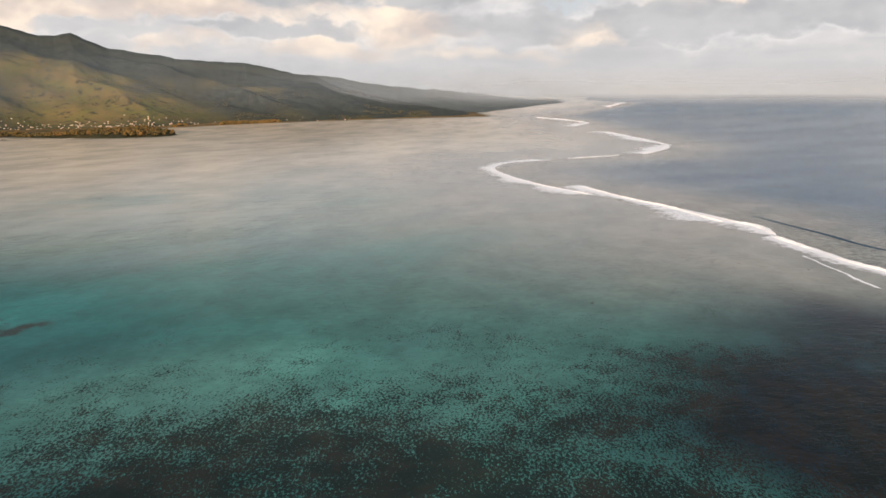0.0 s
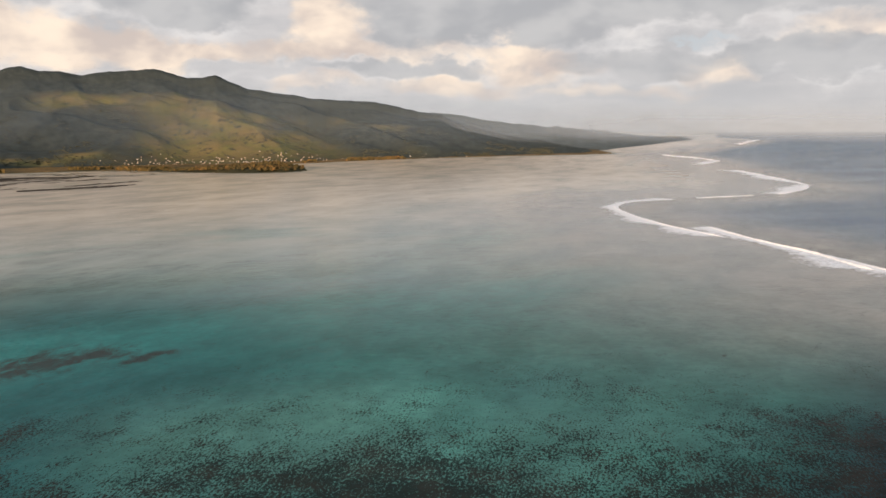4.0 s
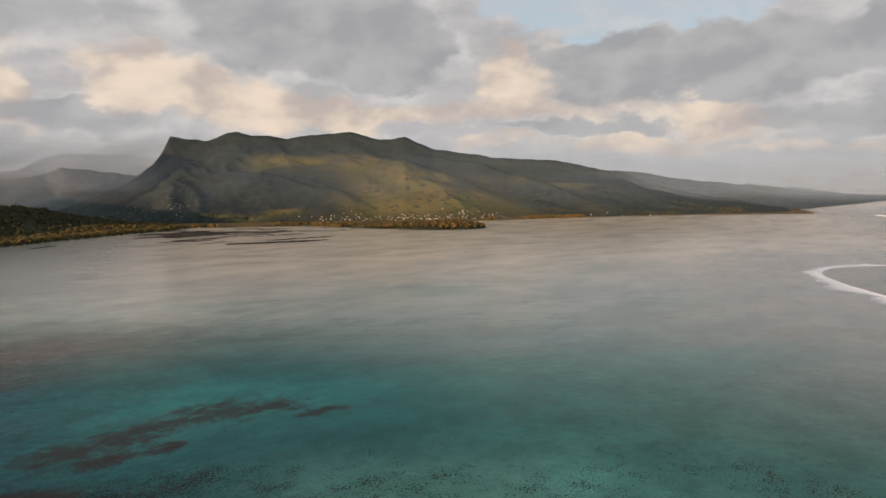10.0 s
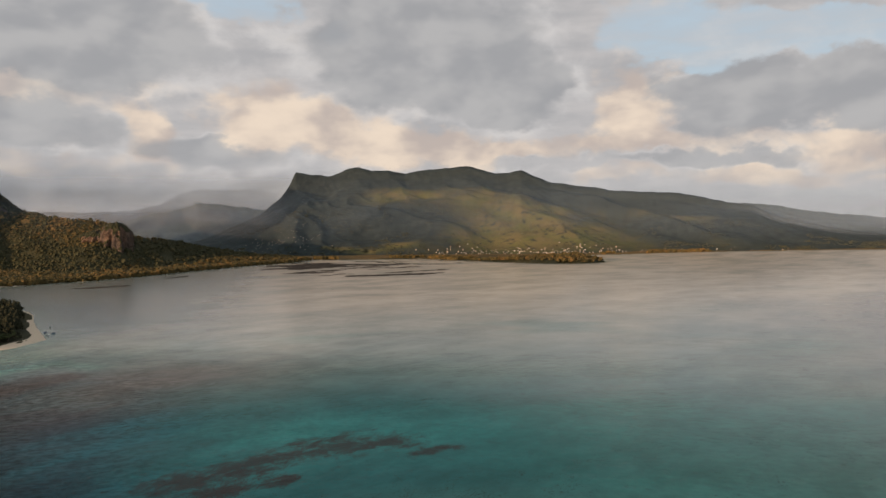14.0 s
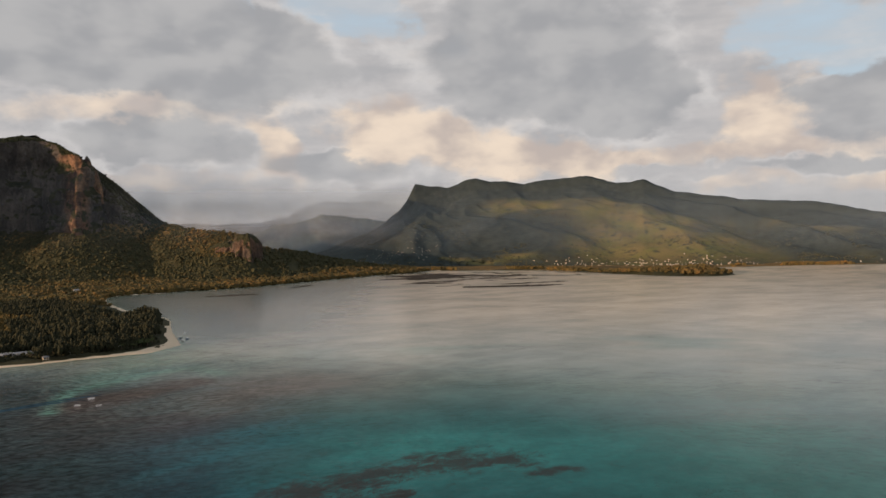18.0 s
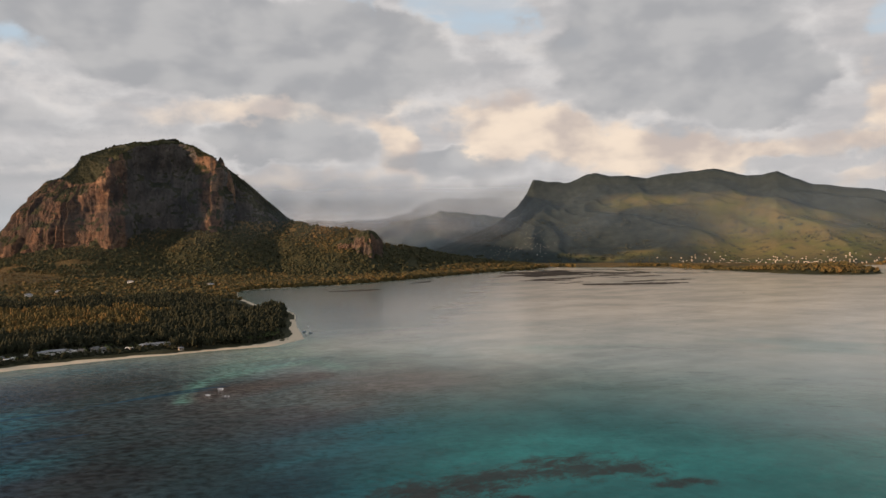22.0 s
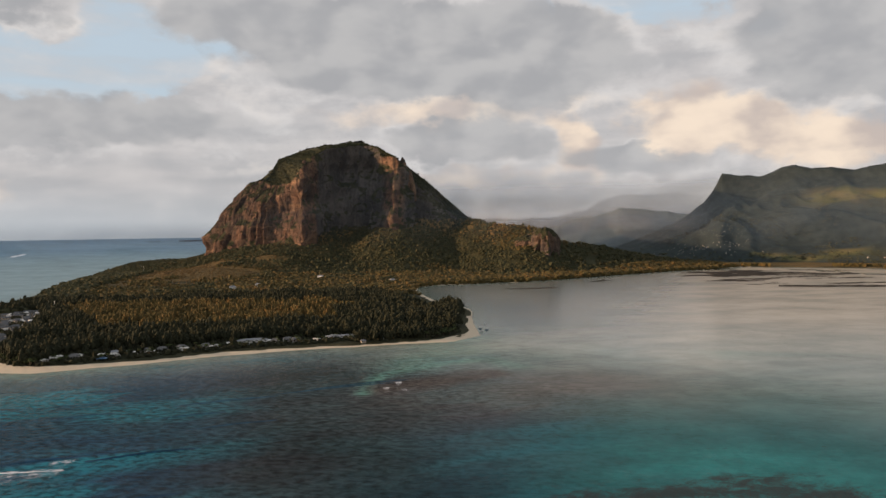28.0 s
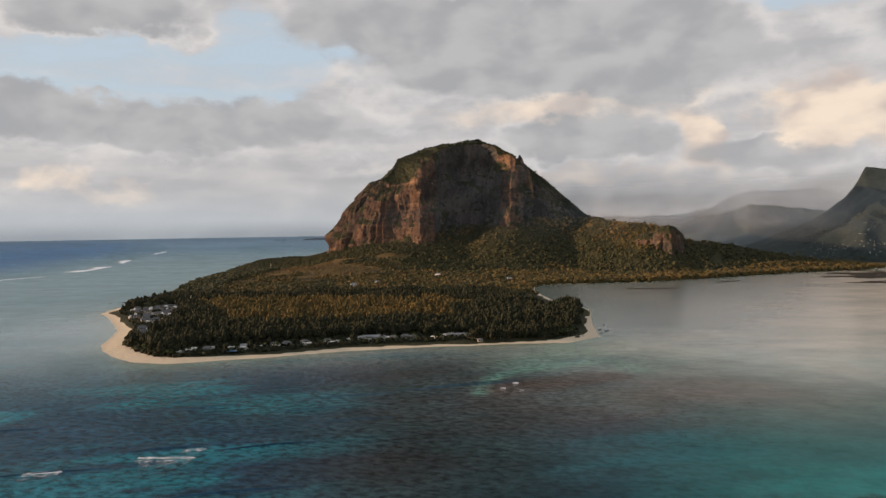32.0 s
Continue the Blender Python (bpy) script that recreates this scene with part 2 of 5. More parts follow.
CREAM = plain("cream_render", (0.42, 0.36, 0.28), (0.58, 0.50, 0.40), 0.8, 0.75)
THATCH = plain("weathered_thatch", (0.08, 0.08, 0.08), (0.16, 0.158, 0.155), 1.2, 0.95)
SHINGLE = plain("dark_shingle", (0.055, 0.057, 0.060), (0.125, 0.125, 0.128), 0.9, 0.85)
SLATE = plain("grey_shingle", (0.16, 0.165, 0.18), (0.30, 0.31, 0.33), 0.9, 0.7)
RUST = plain("red_sheet_roof", (0.22, 0.10, 0.06), (0.36, 0.18, 0.11), 0.9, 0.6)
DARKGLASS = plain("dark_window", (0.02, 0.024, 0.03), (0.05, 0.055, 0.065), 0.5, 0.12)
TIMBER = plain("dark_timber", (0.07, 0.045, 0.03), (0.15, 0.10, 0.065), 3.0, 0.7)
GEL = plain("white_gelcoat", (0.70, 0.70, 0.70), (0.82, 0.82, 0.80), 2.0, 0.25)
NAVY = plain("blue_paint", (0.03, 0.08, 0.16), (0.05, 0.13, 0.24), 2.0, 0.4)
BLACK = plain("black_engine", (0.015, 0.015, 0.017), (0.035, 0.035, 0.04), 4.0, 0.35)
SHELL = plain("white_sand", (0.55, 0.48, 0.38), (0.75, 0.67, 0.55), 0.1, 0.9)
SANDSTONE = plain("mud_bank", (0.030, 0.027, 0.022), (0.075, 0.062, 0.050), 0.05, 1.0)
SANDSTONE.node_tree.nodes["Principled BSDF"].inputs["Specular IOR Level"].default_value = 0.05


def make_rock():
    m, n, p, pos = material("basalt_cliff")
    tall = n.scaled(pos, 1.0, 1.0, 0.28)
    streak = n.noise(tall, 0.024, 8, 0.66, 0.6)
    beds = n.noise(n.scaled(pos, 0.25, 0.25, 1.0), 0.05, 6, 0.6)
    fine = n.noise(pos, 0.10, 8, 0.66)
    kind_ = n.node("ShaderNodeSeparateColor")
    n.put(n.attribute("lit_face").outputs["Color"], kind_.inputs[0])
    lit_face = kind_.outputs[0]
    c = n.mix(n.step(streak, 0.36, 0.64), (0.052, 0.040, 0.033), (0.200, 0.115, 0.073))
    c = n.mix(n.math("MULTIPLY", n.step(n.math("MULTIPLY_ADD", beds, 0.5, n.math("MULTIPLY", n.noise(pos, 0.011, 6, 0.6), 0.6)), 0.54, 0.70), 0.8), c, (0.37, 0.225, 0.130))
    # greyer, darker rock that carries the shade of the recess
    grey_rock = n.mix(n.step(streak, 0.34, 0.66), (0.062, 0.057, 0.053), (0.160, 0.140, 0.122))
    c = n.mix(n.step(n.math("ADD", lit_face, n.math("MULTIPLY_ADD", n.noise(pos, 0.012, 5), 0.8, -0.4)), 0.3, 0.7), grey_rock, c)
    c = n.mix(n.math("MULTIPLY", n.step(fine, 0.50, 0.66), 0.7), c, (0.060, 0.050, 0.042))
    # green where it is less than sheer, and in patches on the ledges
    s = n.node("ShaderNodeSeparateXYZ")
    n.put(n.node("ShaderNodeNewGeometry").outputs["Normal"], s.inputs[0])
    steep = n.math("ADD", n.math("MULTIPLY_ADD", kind_.outputs[1], 0.75, n.math("MULTIPLY_ADD", lit_face, -0.14, s.outputs[2])), n.math("MULTIPLY_ADD", n.noise(pos, 0.026, 7, 0.62), 1.5, -0.75))
    green = n.mix(n.step(n.noise(pos, 0.06, 6, 0.65), 0.3, 0.7), (0.024, 0.030, 0.015), (0.066, 0.062, 0.027))
    c = n.mix(n.step(steep, 0.20, 0.40), c, green)
    n.put(c, p.inputs["Base Color"])
    p.inputs["Roughness"].default_value = 0.9
    p.inputs["Specular IOR Level"].default_value = 0.2
    h = n.math("ADD", n.noise(tall, 0.05, 8, 0.68), n.math("MULTIPLY_ADD", beds, 0.45, n.math("MULTIPLY", fine, 0.55)))
    bump(n, p, h, 1.0, 20.0)
    return m


def make_land():
    """Sand by the water, then litter, scrub and grass."""
    m, n, p, pos = material("land_surface")
    a = n.attribute("ground")
    s = n.node("ShaderNodeSeparateColor")
    n.put(a.outputs["Color"], s.inputs[0])
    sand_f = n.math("ADD", s.outputs[0], n.math("MULTIPLY_ADD", n.noise(pos, 0.08, 5), 0.5, -0.25))
    sand = n.mix(n.noise(pos, 0.15, 6), (0.50, 0.41, 0.29), (0.67, 0.56, 0.42))
    earth = n.mix(n.step(n.noise(pos, 0.012, 6), 0.35, 0.65), (0.028, 0.031, 0.015), (0.058, 0.053, 0.024))
    grass = n.mix(n.noise(pos, 0.02, 6), (0.15, 0.098, 0.036), (0.235, 0.148, 0.054))
    c = n.mix(n.step(n.math("ADD", s.outputs[1], n.math("MULTIPLY_ADD", n.noise(pos, 0.006, 6), 0.8, -0.4)), 0.35, 0.65), earth, grass)
    leaf = n.noise(pos, 0.16, 6, 0.7)
    c = n.mix(n.step(leaf, 0.38, 0.62), n.mix(0.6, c, (0.018, 0.020, 0.010)), c)
    n.put(n.mix(n.step(sand_f, 0.4, 0.6), c, sand), p.inputs["Base Color"])
    p.inputs["Roughness"].default_value = 0.95
    p.inputs["Specular IOR Level"].default_value = 0.15
    bump(n, p, n.math("ADD", n.noise(pos, 0.12, 6), n.math("MULTIPLY", leaf, n.math("SUBTRACT", 1.0, s.outputs[0]))), 0.45, 3.0)
    return m


def make_hill(name, wood, field, dry):
    m, n, p, pos = material(name)
    a = n.attribute("ground")
    s = n.node("ShaderNodeSeparateColor")
    n.put(a.outputs["Color"], s.inputs[0])
    patch = n.math("ADD", s.outputs[1], n.math("MULTIPLY_ADD", n.noise(n.scaled(pos, 1, 1, 1.6), 0.0035, 7, 0.58, 0.5), 1.0, -0.5))
    speck = n.noise(pos, 0.03, 7, 0.68)
    w1 = n.mix(n.step(speck, 0.3, 0.7), tuple(v * 0.72 for v in wood), tuple(v * 1.22 for v in wood))
    f1 = n.mix(n.step(n.noise(pos, 0.011, 6), 0.35, 0.65), field, dry)
    f1 = n.mix(n.math("MULTIPLY", n.step(speck, 0.52, 0.66), 0.75), f1, tuple(v * 0.8 for v in wood))
    c = n.mix(n.step(patch, 0.14, 0.86), w1, f1)
    bare = n.math("ADD", s.outputs[0], n.math("MULTIPLY_ADD", n.noise(n.scaled(pos, 1, 1, 0.4), 0.008, 7, 0.65), 1.4, -0.7))
    c = n.mix(n.step(bare, 0.35, 0.75), c, n.mix(speck, (0.07, 0.066, 0.062), (0.15, 0.14, 0.128)))
    n.put(c, p.inputs["Base Color"])
    p.inputs["Roughness"].default_value = 0.95
    p.inputs["Specular IOR Level"].default_value = 0.1
    bump(n, p, n.math("ADD", n.noise(pos, 0.02, 8, 0.62), n.math("MULTIPLY", speck, 0.5)), 0.24, 10.0)
    return m


def make_sea():
    m, n, p, pos = material("lagoon_water")
    a = n.attribute("bed")
    b = n.attribute("cover")
    xyz = n.node("ShaderNodeSeparateXYZ")
    n.put(pos, xyz.inputs[0])
    s = n.node("ShaderNodeSeparateColor")
    n.put(b.outputs["Color"], s.inputs[0])
    # coral heads and weed on the bed, clumped
    grain = n.noise(n.along(pos, 40, 1.6, 1.0), 0.8, 6, 0.76, 0.3)
    heads = n.noise(n.along(pos, 35, 1.4, 1.0), 0.085, 6, 0.62, 0.5)
    clump = n.math("ADD", n.math("MULTIPLY", grain, 0.85), n.math("MULTIPLY_ADD", heads, 0.26, n.math("MULTIPLY", n.noise(pos, 0.017, 5, 0.6), 0.30)))
    edge = n.math("MULTIPLY_ADD", s.outputs[0], -0.36, 0.96)
    coral = n.step(n.math("SUBTRACT", clump, edge), -0.03, 0.05)
    coral_tone = n.mix(n.step(n.noise(pos, 0.05, 5), 0.42, 0.62), (0.010, 0.013, 0.013), (0.020, 0.018, 0.016))
    drift = n.noise(n.along(pos, 25, 1.8, 1.0), 0.010, 6, 0.6)
    c = n.mix(n.math("MULTIPLY", n.step(drift, 0.35, 0.7), 0.35), a.outputs["Color"], (0.035, 0.10, 0.11))
    mott = n.step(n.noise(n.along(pos, 35, 1.2, 1.0), 0.026, 8, 0.66), 0.32, 0.68, 0.84, 1.18)
    mcol = n.node("ShaderNodeCombineColor")
    for k in range(3):
        n.put(mott, mcol.inputs[k])
    c = n.mix(n.math("SUBTRACT", 1.0, n.math("MULTIPLY", s.outputs[2], 0.75)), c, n.mix(1.0, c, mcol.outputs[0], "MULTIPLY"))
    # short wavelets, their light and dark lines put into the bed colour
    lee = n.step(n.math("MULTIPLY_ADD", xyz.outputs[1], -0.45, xyz.outputs[0]), -120.0, 140.0)
    wave = n.mix(lee, n.noise(n.along(pos, 6, 1.35, 1.0), 0.17, 5, 0.62), n.noise(n.along(pos, -36, 1.5, 1.0), 0.17, 5, 0.62))
    wave = n.math("MULTIPLY_ADD", n.step(wave, 0.34, 0.62, -0.62, 0.42), n.math("MULTIPLY", n.math("SUBTRACT", s.outputs[1], 0.27), 1.5, clamp=True), 1.0)
    wcol = n.node("ShaderNodeCombineColor")
    for k in range(3):
        n.put(wave, wcol.inputs[k])
    c = n.mix(1.0, c, wcol.outputs[0], "MULTIPLY")
    c = n.mix(n.math("MULTIPLY", coral, 0.92), c, coral_tone)
    # beds of brown weed with a ragged edge
    weed_f = n.math("ADD", n.attribute("weed").outputs["Fac"], n.math("ADD", n.math("MULTIPLY_ADD", heads, 2.0, -1.0), n.math("MULTIPLY_ADD", grain, 1.1, -0.55)))
    c = n.mix(n.math("MULTIPLY", n.step(weed_f, 0.18, 0.82), 0.84), c, n.mix(n.step(grain, 0.35, 0.65), (0.016, 0.016, 0.017), (0.044, 0.037, 0.034)))
    fleck = n.step(n.noise(n.along(pos, 20, 2.2, 1.0), 0.07, 4, 0.6), 0.70, 0.74)
    c = n.mix(n.math("MULTIPLY", fleck, 0.7), c, (0.04, 0.045, 0.04))
    n.put(c, p.inputs["Base Color"])
    n.put(n.math("MULTIPLY_ADD", s.outputs[2], 0.37, 1.06), p.inputs["IOR"])
    # open water beyond the shoals is rougher
    n.put(n.math("MULTIPLY_ADD", n.attribute("open").outputs["Fac"], 0.24, n.math("MULTIPLY_ADD", s.outputs[2], 0.11, 0.08)), p.inputs["Roughness"])
    # wind ripples, chop and a slow swell
    rip = n.mix(lee, n.noise(n.along(pos, 8, 1.35, 1.0), 0.17, 5, 0.62), n.noise(n.along(pos, -36, 1.5, 1.0), 0.17, 5, 0.62))
    chop = n.noise(n.along(pos, 4, 1.4, 1.0), 0.085, 4, 0.55)
    calm = n.step(n.noise(n.along(pos, -20, 3.5, 1.0), 0.006, 5), 0.36, 0.62, 0.35, 1.0)
    h = n.math("ADD", n.math("MULTIPLY", rip, 1.5), n.math("MULTIPLY", chop, 0.9))
    roll = n.noise(n.along(pos, 12, 2.4, 1.0), 0.045, 4, 0.5)
    h = n.math("ADD", n.math("MULTIPLY", n.math("MULTIPLY", h, calm), n.math("ADD", s.outputs[1], 0.01)), n.math("MULTIPLY", roll, n.math("MULTIPLY", s.outputs[1], 0.6)))
    slick = n.noise(n.along(pos, -38, 3.2, 1.0), 0.024, 5, 0.58)
    h = n.math("ADD", h, n.math("MULTIPLY", slick, n.math("MULTIPLY_ADD", s.outputs[2], 0.55, 0.1)))
    bump(n, p, h, 0.8, 1.8)
    return m


def make_foam():
    m, n, p, pos = material("sea_foam")
    f = n.noise(pos, 0.14, 7, 0.65)
    n.put(n.mix(n.step(f, 0.35, 0.6), (0.78, 0.82, 0.86), (0.93, 0.95, 0.98)), p.inputs["Base Color"])
    p.inputs["Roughness"].default_value = 0.75
    bump(n, p, f, 0.9, 1.5)
    return m


def make_wash():
    """Thin foam, broken into lace by its own holes."""
    m, n, p, pos = material("foam_wash")
    s = n.node("ShaderNodeSeparateColor")
    n.put(n.attribute("edge").outputs["Color"], s.inputs[0])
    f = n.math("ADD", n.math("MULTIPLY", n.noise(n.scaled(pos, 1, 1, 1), 0.10, 8, 0.7), 1.1), n.math("MULTIPLY", s.outputs[0], 0.85))
    n.put((0.88, 0.92, 0.96, 1), p.inputs["Base Color"])
    p.inputs["Roughness"].default_value = 0.8
    n.put(n.math("MULTIPLY", n.step(f, 0.58, 1.08), 0.94), p.inputs["Alpha"])
    return m


WASH = make_wash()
ROCK, LAND, SEA, FOAM = make_rock(), make_land(), make_sea(), make_foam()
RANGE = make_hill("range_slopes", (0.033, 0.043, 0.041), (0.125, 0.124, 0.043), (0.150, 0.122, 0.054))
# haze of distance put into paler, bluer or greyer slope colours
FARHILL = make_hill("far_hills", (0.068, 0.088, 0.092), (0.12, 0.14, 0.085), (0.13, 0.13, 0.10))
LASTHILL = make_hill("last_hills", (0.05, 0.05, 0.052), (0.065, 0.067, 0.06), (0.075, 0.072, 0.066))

# ------------------------------------------------------------------ building blocks
HUB = np.array((20.0, 45.0, 150.0))


def draw_in(v):
    """Land and sea past 2.6 km are drawn in towards 4.9 km along their lines of sight, as the lens ends at 5 km."""
    v = np.asarray(v, float)
    d = np.hypot(v[:, 0] - HUB[0], v[:, 1] - HUB[1])
    far = np.maximum(d - 2600, 0)
    r = np.minimum(d, 2600) + 2300 * far / (far + 2300)
    return HUB + (v - HUB) * (r / np.maximum(d, 1e-6))[:, None]


def mesh_from(name, v, faces, mat=None, smooth=True):
    me = bpy.data.meshes.new(name)
    v, faces = np.asarray(v, np.float32), np.asarray(faces, np.int32)
    k = faces.shape[1]
    me.vertices.add(len(v))
    me.vertices.foreach_set("co", v.ravel())
    me.loops.add(faces.size)
    me.loops.foreach_set("vertex_index", faces.ravel())
    me.polygons.add(len(faces))
    me.polygons.foreach_set("loop_start", np.arange(0, faces.size, k, dtype=np.int32))
    me.polygons.foreach_set("use_smooth", np.full(len(faces), smooth))
    if mat:
        me.materials.append(mat)
    me.update(calc_edges=True)
    me.validate()
    return me


def paint(me, name, rgb):
    att = me.color_attributes.new(name, "FLOAT_COLOR", "POINT")
    att.data.foreach_set("color", np.concatenate([rgb, np.ones((len(rgb), 1))], 1).astype(np.float32).ravel())


def grid_faces(rows, cols, wrap=False):
    j = np.arange(cols if wrap else cols - 1)
    i = np.arange(rows - 1)[:, None]
    a, b = i * cols + j, i * cols + (j + 1) % cols
    return np.stack([a, b, b + cols, a + cols], -1).reshape(-1, 4)


def lattice(ix, iy, seed):
    h = (ix.astype(np.int64) * 374761393 + iy.astype(np.int64) * 668265263 + seed * 1442695041) & 0x7FFFFFFF
    h = ((h ^ (h >> 13)) * 1274126177) & 0x7FFFFFFF
    return ((h ^ (h >> 16)) & 0xFFFF) / 65535.0


def fbm(x, y, scale, octaves=4, seed=1, gain=0.5):
    """Value noise summed over octaves, about -1 to 1."""
    total, amp, norm = 0.0, 1.0, 0.0
    x, y = np.asarray(x, float) / scale, np.asarray(y, float) / scale
    for o in range(octaves):
        ix, iy = np.floor(x), np.floor(y)
        fx, fy = x - ix, y - iy
        fx, fy = fx * fx * (3 - 2 * fx), fy * fy * (3 - 2 * fy)
        q = [lattice(ix + a, iy + b, seed + o) for b in (0, 1) for a in (0, 1)]
        total = total + amp * ((q[0] * (1 - fx) + q[1] * fx) * (1 - fy) + (q[2] * (1 - fx) + q[3] * fx) * fy)
        norm, amp, x, y = norm + amp, amp * gain, x * 2.03 + 7.1, y * 2.03 + 3.7
    return total / norm * 2 - 1


def soft(x, a, b):
    t = np.clip((x - a) / (b - a), 0, 1)
    return t * t * (3 - 2 * t)


def line_gap(x, y, pts, closed=False):
    """Distance to a polyline, and how far along it (0 to 1) the nearest place is."""
    pts = np.asarray(pts, float)
    if closed:
        pts = np.vstack([pts, pts[:1]])
    best, along = np.full(np.shape(x), 1e9), np.zeros(np.shape(x))
    n = len(pts) - 1
    for i in range(n):
        ax, ay = pts[i]
        dx, dy = pts[i + 1] - pts[i]
        t = np.clip(((x - ax) * dx + (y - ay) * dy) / (dx * dx + dy * dy + 1e-9), 0, 1)
        d = np.hypot(x - ax - t * dx, y - ay - t * dy)
        near = d < best
        best, along = np.where(near, d, best), np.where(near, (i + t) / n, along)
    return best, along


def within(x, y, pts):
    inside = np.zeros(np.shape(x), bool)
    px, py = np.asarray(pts, float).T
    j = len(px) - 1
    for i in range(len(px)):
        cross = ((py[i] > y) != (py[j] > y)) & (x < (px[j] - px[i]) * (y - py[i]) / (py[j] - py[i] + 1e-12) + px[i])
        inside ^= cross
        j = i
    return inside


def curved(pts, n):
    """A smooth line through the points."""
    p = np.asarray(pts, float)
    q = np.vstack([2 * p[0] - p[1], p, 2 * p[-1] - p[-2]])
    out = []
    for t in np.linspace(0, len(p) - 1 - 1e-9, n):
        i = int(t)
        f = t - i
        a, b, c, d = q[i:i + 4]
        out.append(0.5 * (2 * b + (c - a) * f + (2 * a - 5 * b + 4 * c - d) * f * f + (3 * b - a - 3 * c + d) * f ** 3))
    return np.array(out)


def part(name, bm, mat, parent, label=""):
    me = bpy.data.meshes.new(name)
    bm.to_mesh(me)
    bm.free()
    me.materials.append(mat)
    ob = new(name, me)
    ob.parent = parent
    return tagged(ob, label)


def box(bm, x0, x1, y0, y1, z0, z1, bevel=0.0):
    g = bmesh.ops.create_cube(bm, size=1, matrix=Matrix.Translation(((x0 + x1) / 2, (y0 + y1) / 2, (z0 + z1) / 2))
                              @ Matrix.Diagonal((x1 - x0, y1 - y0, z1 - z0, 1)))
    if bevel:
        es = list({e for v in g["verts"] for e in v.link_edges})
        bmesh.ops.bevel(bm, geom=es, offset=bevel, segments=1, affect="EDGES")
    return bm


def cube_part(name, mat, parent, x0, x1, y0, y1, z0, z1, bevel=0.0, label=""):
    return part(name, box(bmesh.new(), x0, x1, y0, y1, z0, z1, bevel), mat, parent, label)

# ------------------------------------------------------------------ plan of the coast
# the peninsula from its ocean side round its two points, then the lagoon's shore
CAPE = [(-2640, 4500), (-2511, 3973), (-2330, 3187), (-1819, 2306), (-1485, 1735), (-1294, 1469), (-1176, 1200), (-1130, 1120),
        (-1062, 1073), (-973, 1003), (-899, 941), (-845, 880), (-802, 824), (-757, 787), (-709, 758), (-655, 736), (-607, 742), (-533, 806), (-463, 880),
        (-379, 946), (-284, 1002), (-211, 1040), (-185, 1105), (-229, 1255), (-262, 1400), (-276, 1446), (-312, 1500), (-385, 1598),
        (-480, 1790), (-520, 1930), (-500, 2000), (-430, 2040), (-342, 2110), (-283, 2139), (-172, 2269), (5, 2500), (154, 2682),
        (292, 2792), (380, 2960), (640, 2910), (830, 2860), (950, 2640), (1010, 2520), (1120, 2390), (1250, 2350), (1345, 2395),
        (1320, 2520), (1380, 2760), (1560, 2900), (1760, 2905), (2043, 2960), (2400, 2930), (2863, 2880), (3290, 2720), (3500, 2690),
        (3870, 3110), (4400, 3500), (5200, 4030), (7100, 5000), (10300, 6500)]
LANDFORM = CAPE + [(10300, 16000), (-2000, 16000), (-2400, 6500)]

# the barrier reef that closes the lagoon towards the ocean
REEF = [(8190, 4307), (6184, 3419), (3711, 2491), (2759, 1627), (2419, 1356), (2190, 1107), (1948, 887), (1663, 824), (1467, 877),
        (1348, 917), (1204, 905), (1120, 866), (1029, 757), (976, 652), (946, 554), (915, 483), (868, 381), (851, 312), (803, 244),
        (752, 194), (713, 147), (690, 100), (640, 0), (520, -160), (300, -330), (0, -420)]
DEEP = REEF + [(-500, -300), (-500, -40000), (60000, -40000), (60000, 36000), (9400, 5500)]
WREEF = [(-900, -200), (-1700, 900), (-2339, 1792), (-2400, 1974), (-2504, 2274), (-2863, 2799), (-3284, 3276), (-4463, 4799), (-9000, 9500)]
WDEEP = WREEF + [(-20000, 9500), (-20000, -4000), (-1500, -4000)]

# ---- massif: foot, cliff top by columns, in metres right of and behind its middle
MID_H, MID_D = -22.0, 3250.0
_h = radians(MID_H)
AXR, AXB = np.array((math.cos(_h), -math.sin(_h))), np.array((math.sin(_h), math.cos(_h)))
MID = HUB[:2] + AXB * MID_D


def placed(u, v):
    return MID + np.outer(u, AXR) + np.outer(v, AXB)


# foot right, back, height; cliff top right, back, height
COLUMNS = [(-580, 0, 34, -392, 70, 336), (-505, -90, 44, -350, 15, 358), (-412, -155, 60, -304, -35, 356), (-310, -225, 84, -250, -110, 340),
           (-215, -280, 88, -192, -185, 344), (-135, -335, 72, -142, -255, 396), (-98, -200, 100, -104, -130, 438), (-50, -70, 130, -66, -20, 484),
           (40, 10, 145, 40, 50, 512), (125, 0, 155, 130, 40, 512), (128, -120, 140, 180, -24, 480), (214, -318, 138, 236, -190, 432),
           (308, -200, 146, 292, -60, 384), (325, -80, 185, 312, 0, 362), (400, -80, 185, 368, 0, 318), (480, -60, 185, 435, 20, 268),
           (610, 0, 172, 550, 40, 198), (520, 280, 150, 430, 240, 280), (220, 480, 120, 160, 400, 430), (-150, 500, 100, -120, 400, 450),
           (-440, 330, 80, -330, 270, 385)]
_c = np.array(COLUMNS + COLUMNS[:3], float)
_c = np.vstack([_c, _c[:1]])[: len(COLUMNS) + 3]
_ring = curved(_c, 1 + 40 * (len(COLUMNS) + 2))[40:40 + 40 * len(COLUMNS)]
FOOT = placed(_ring[:, 0], _ring[:, 1])

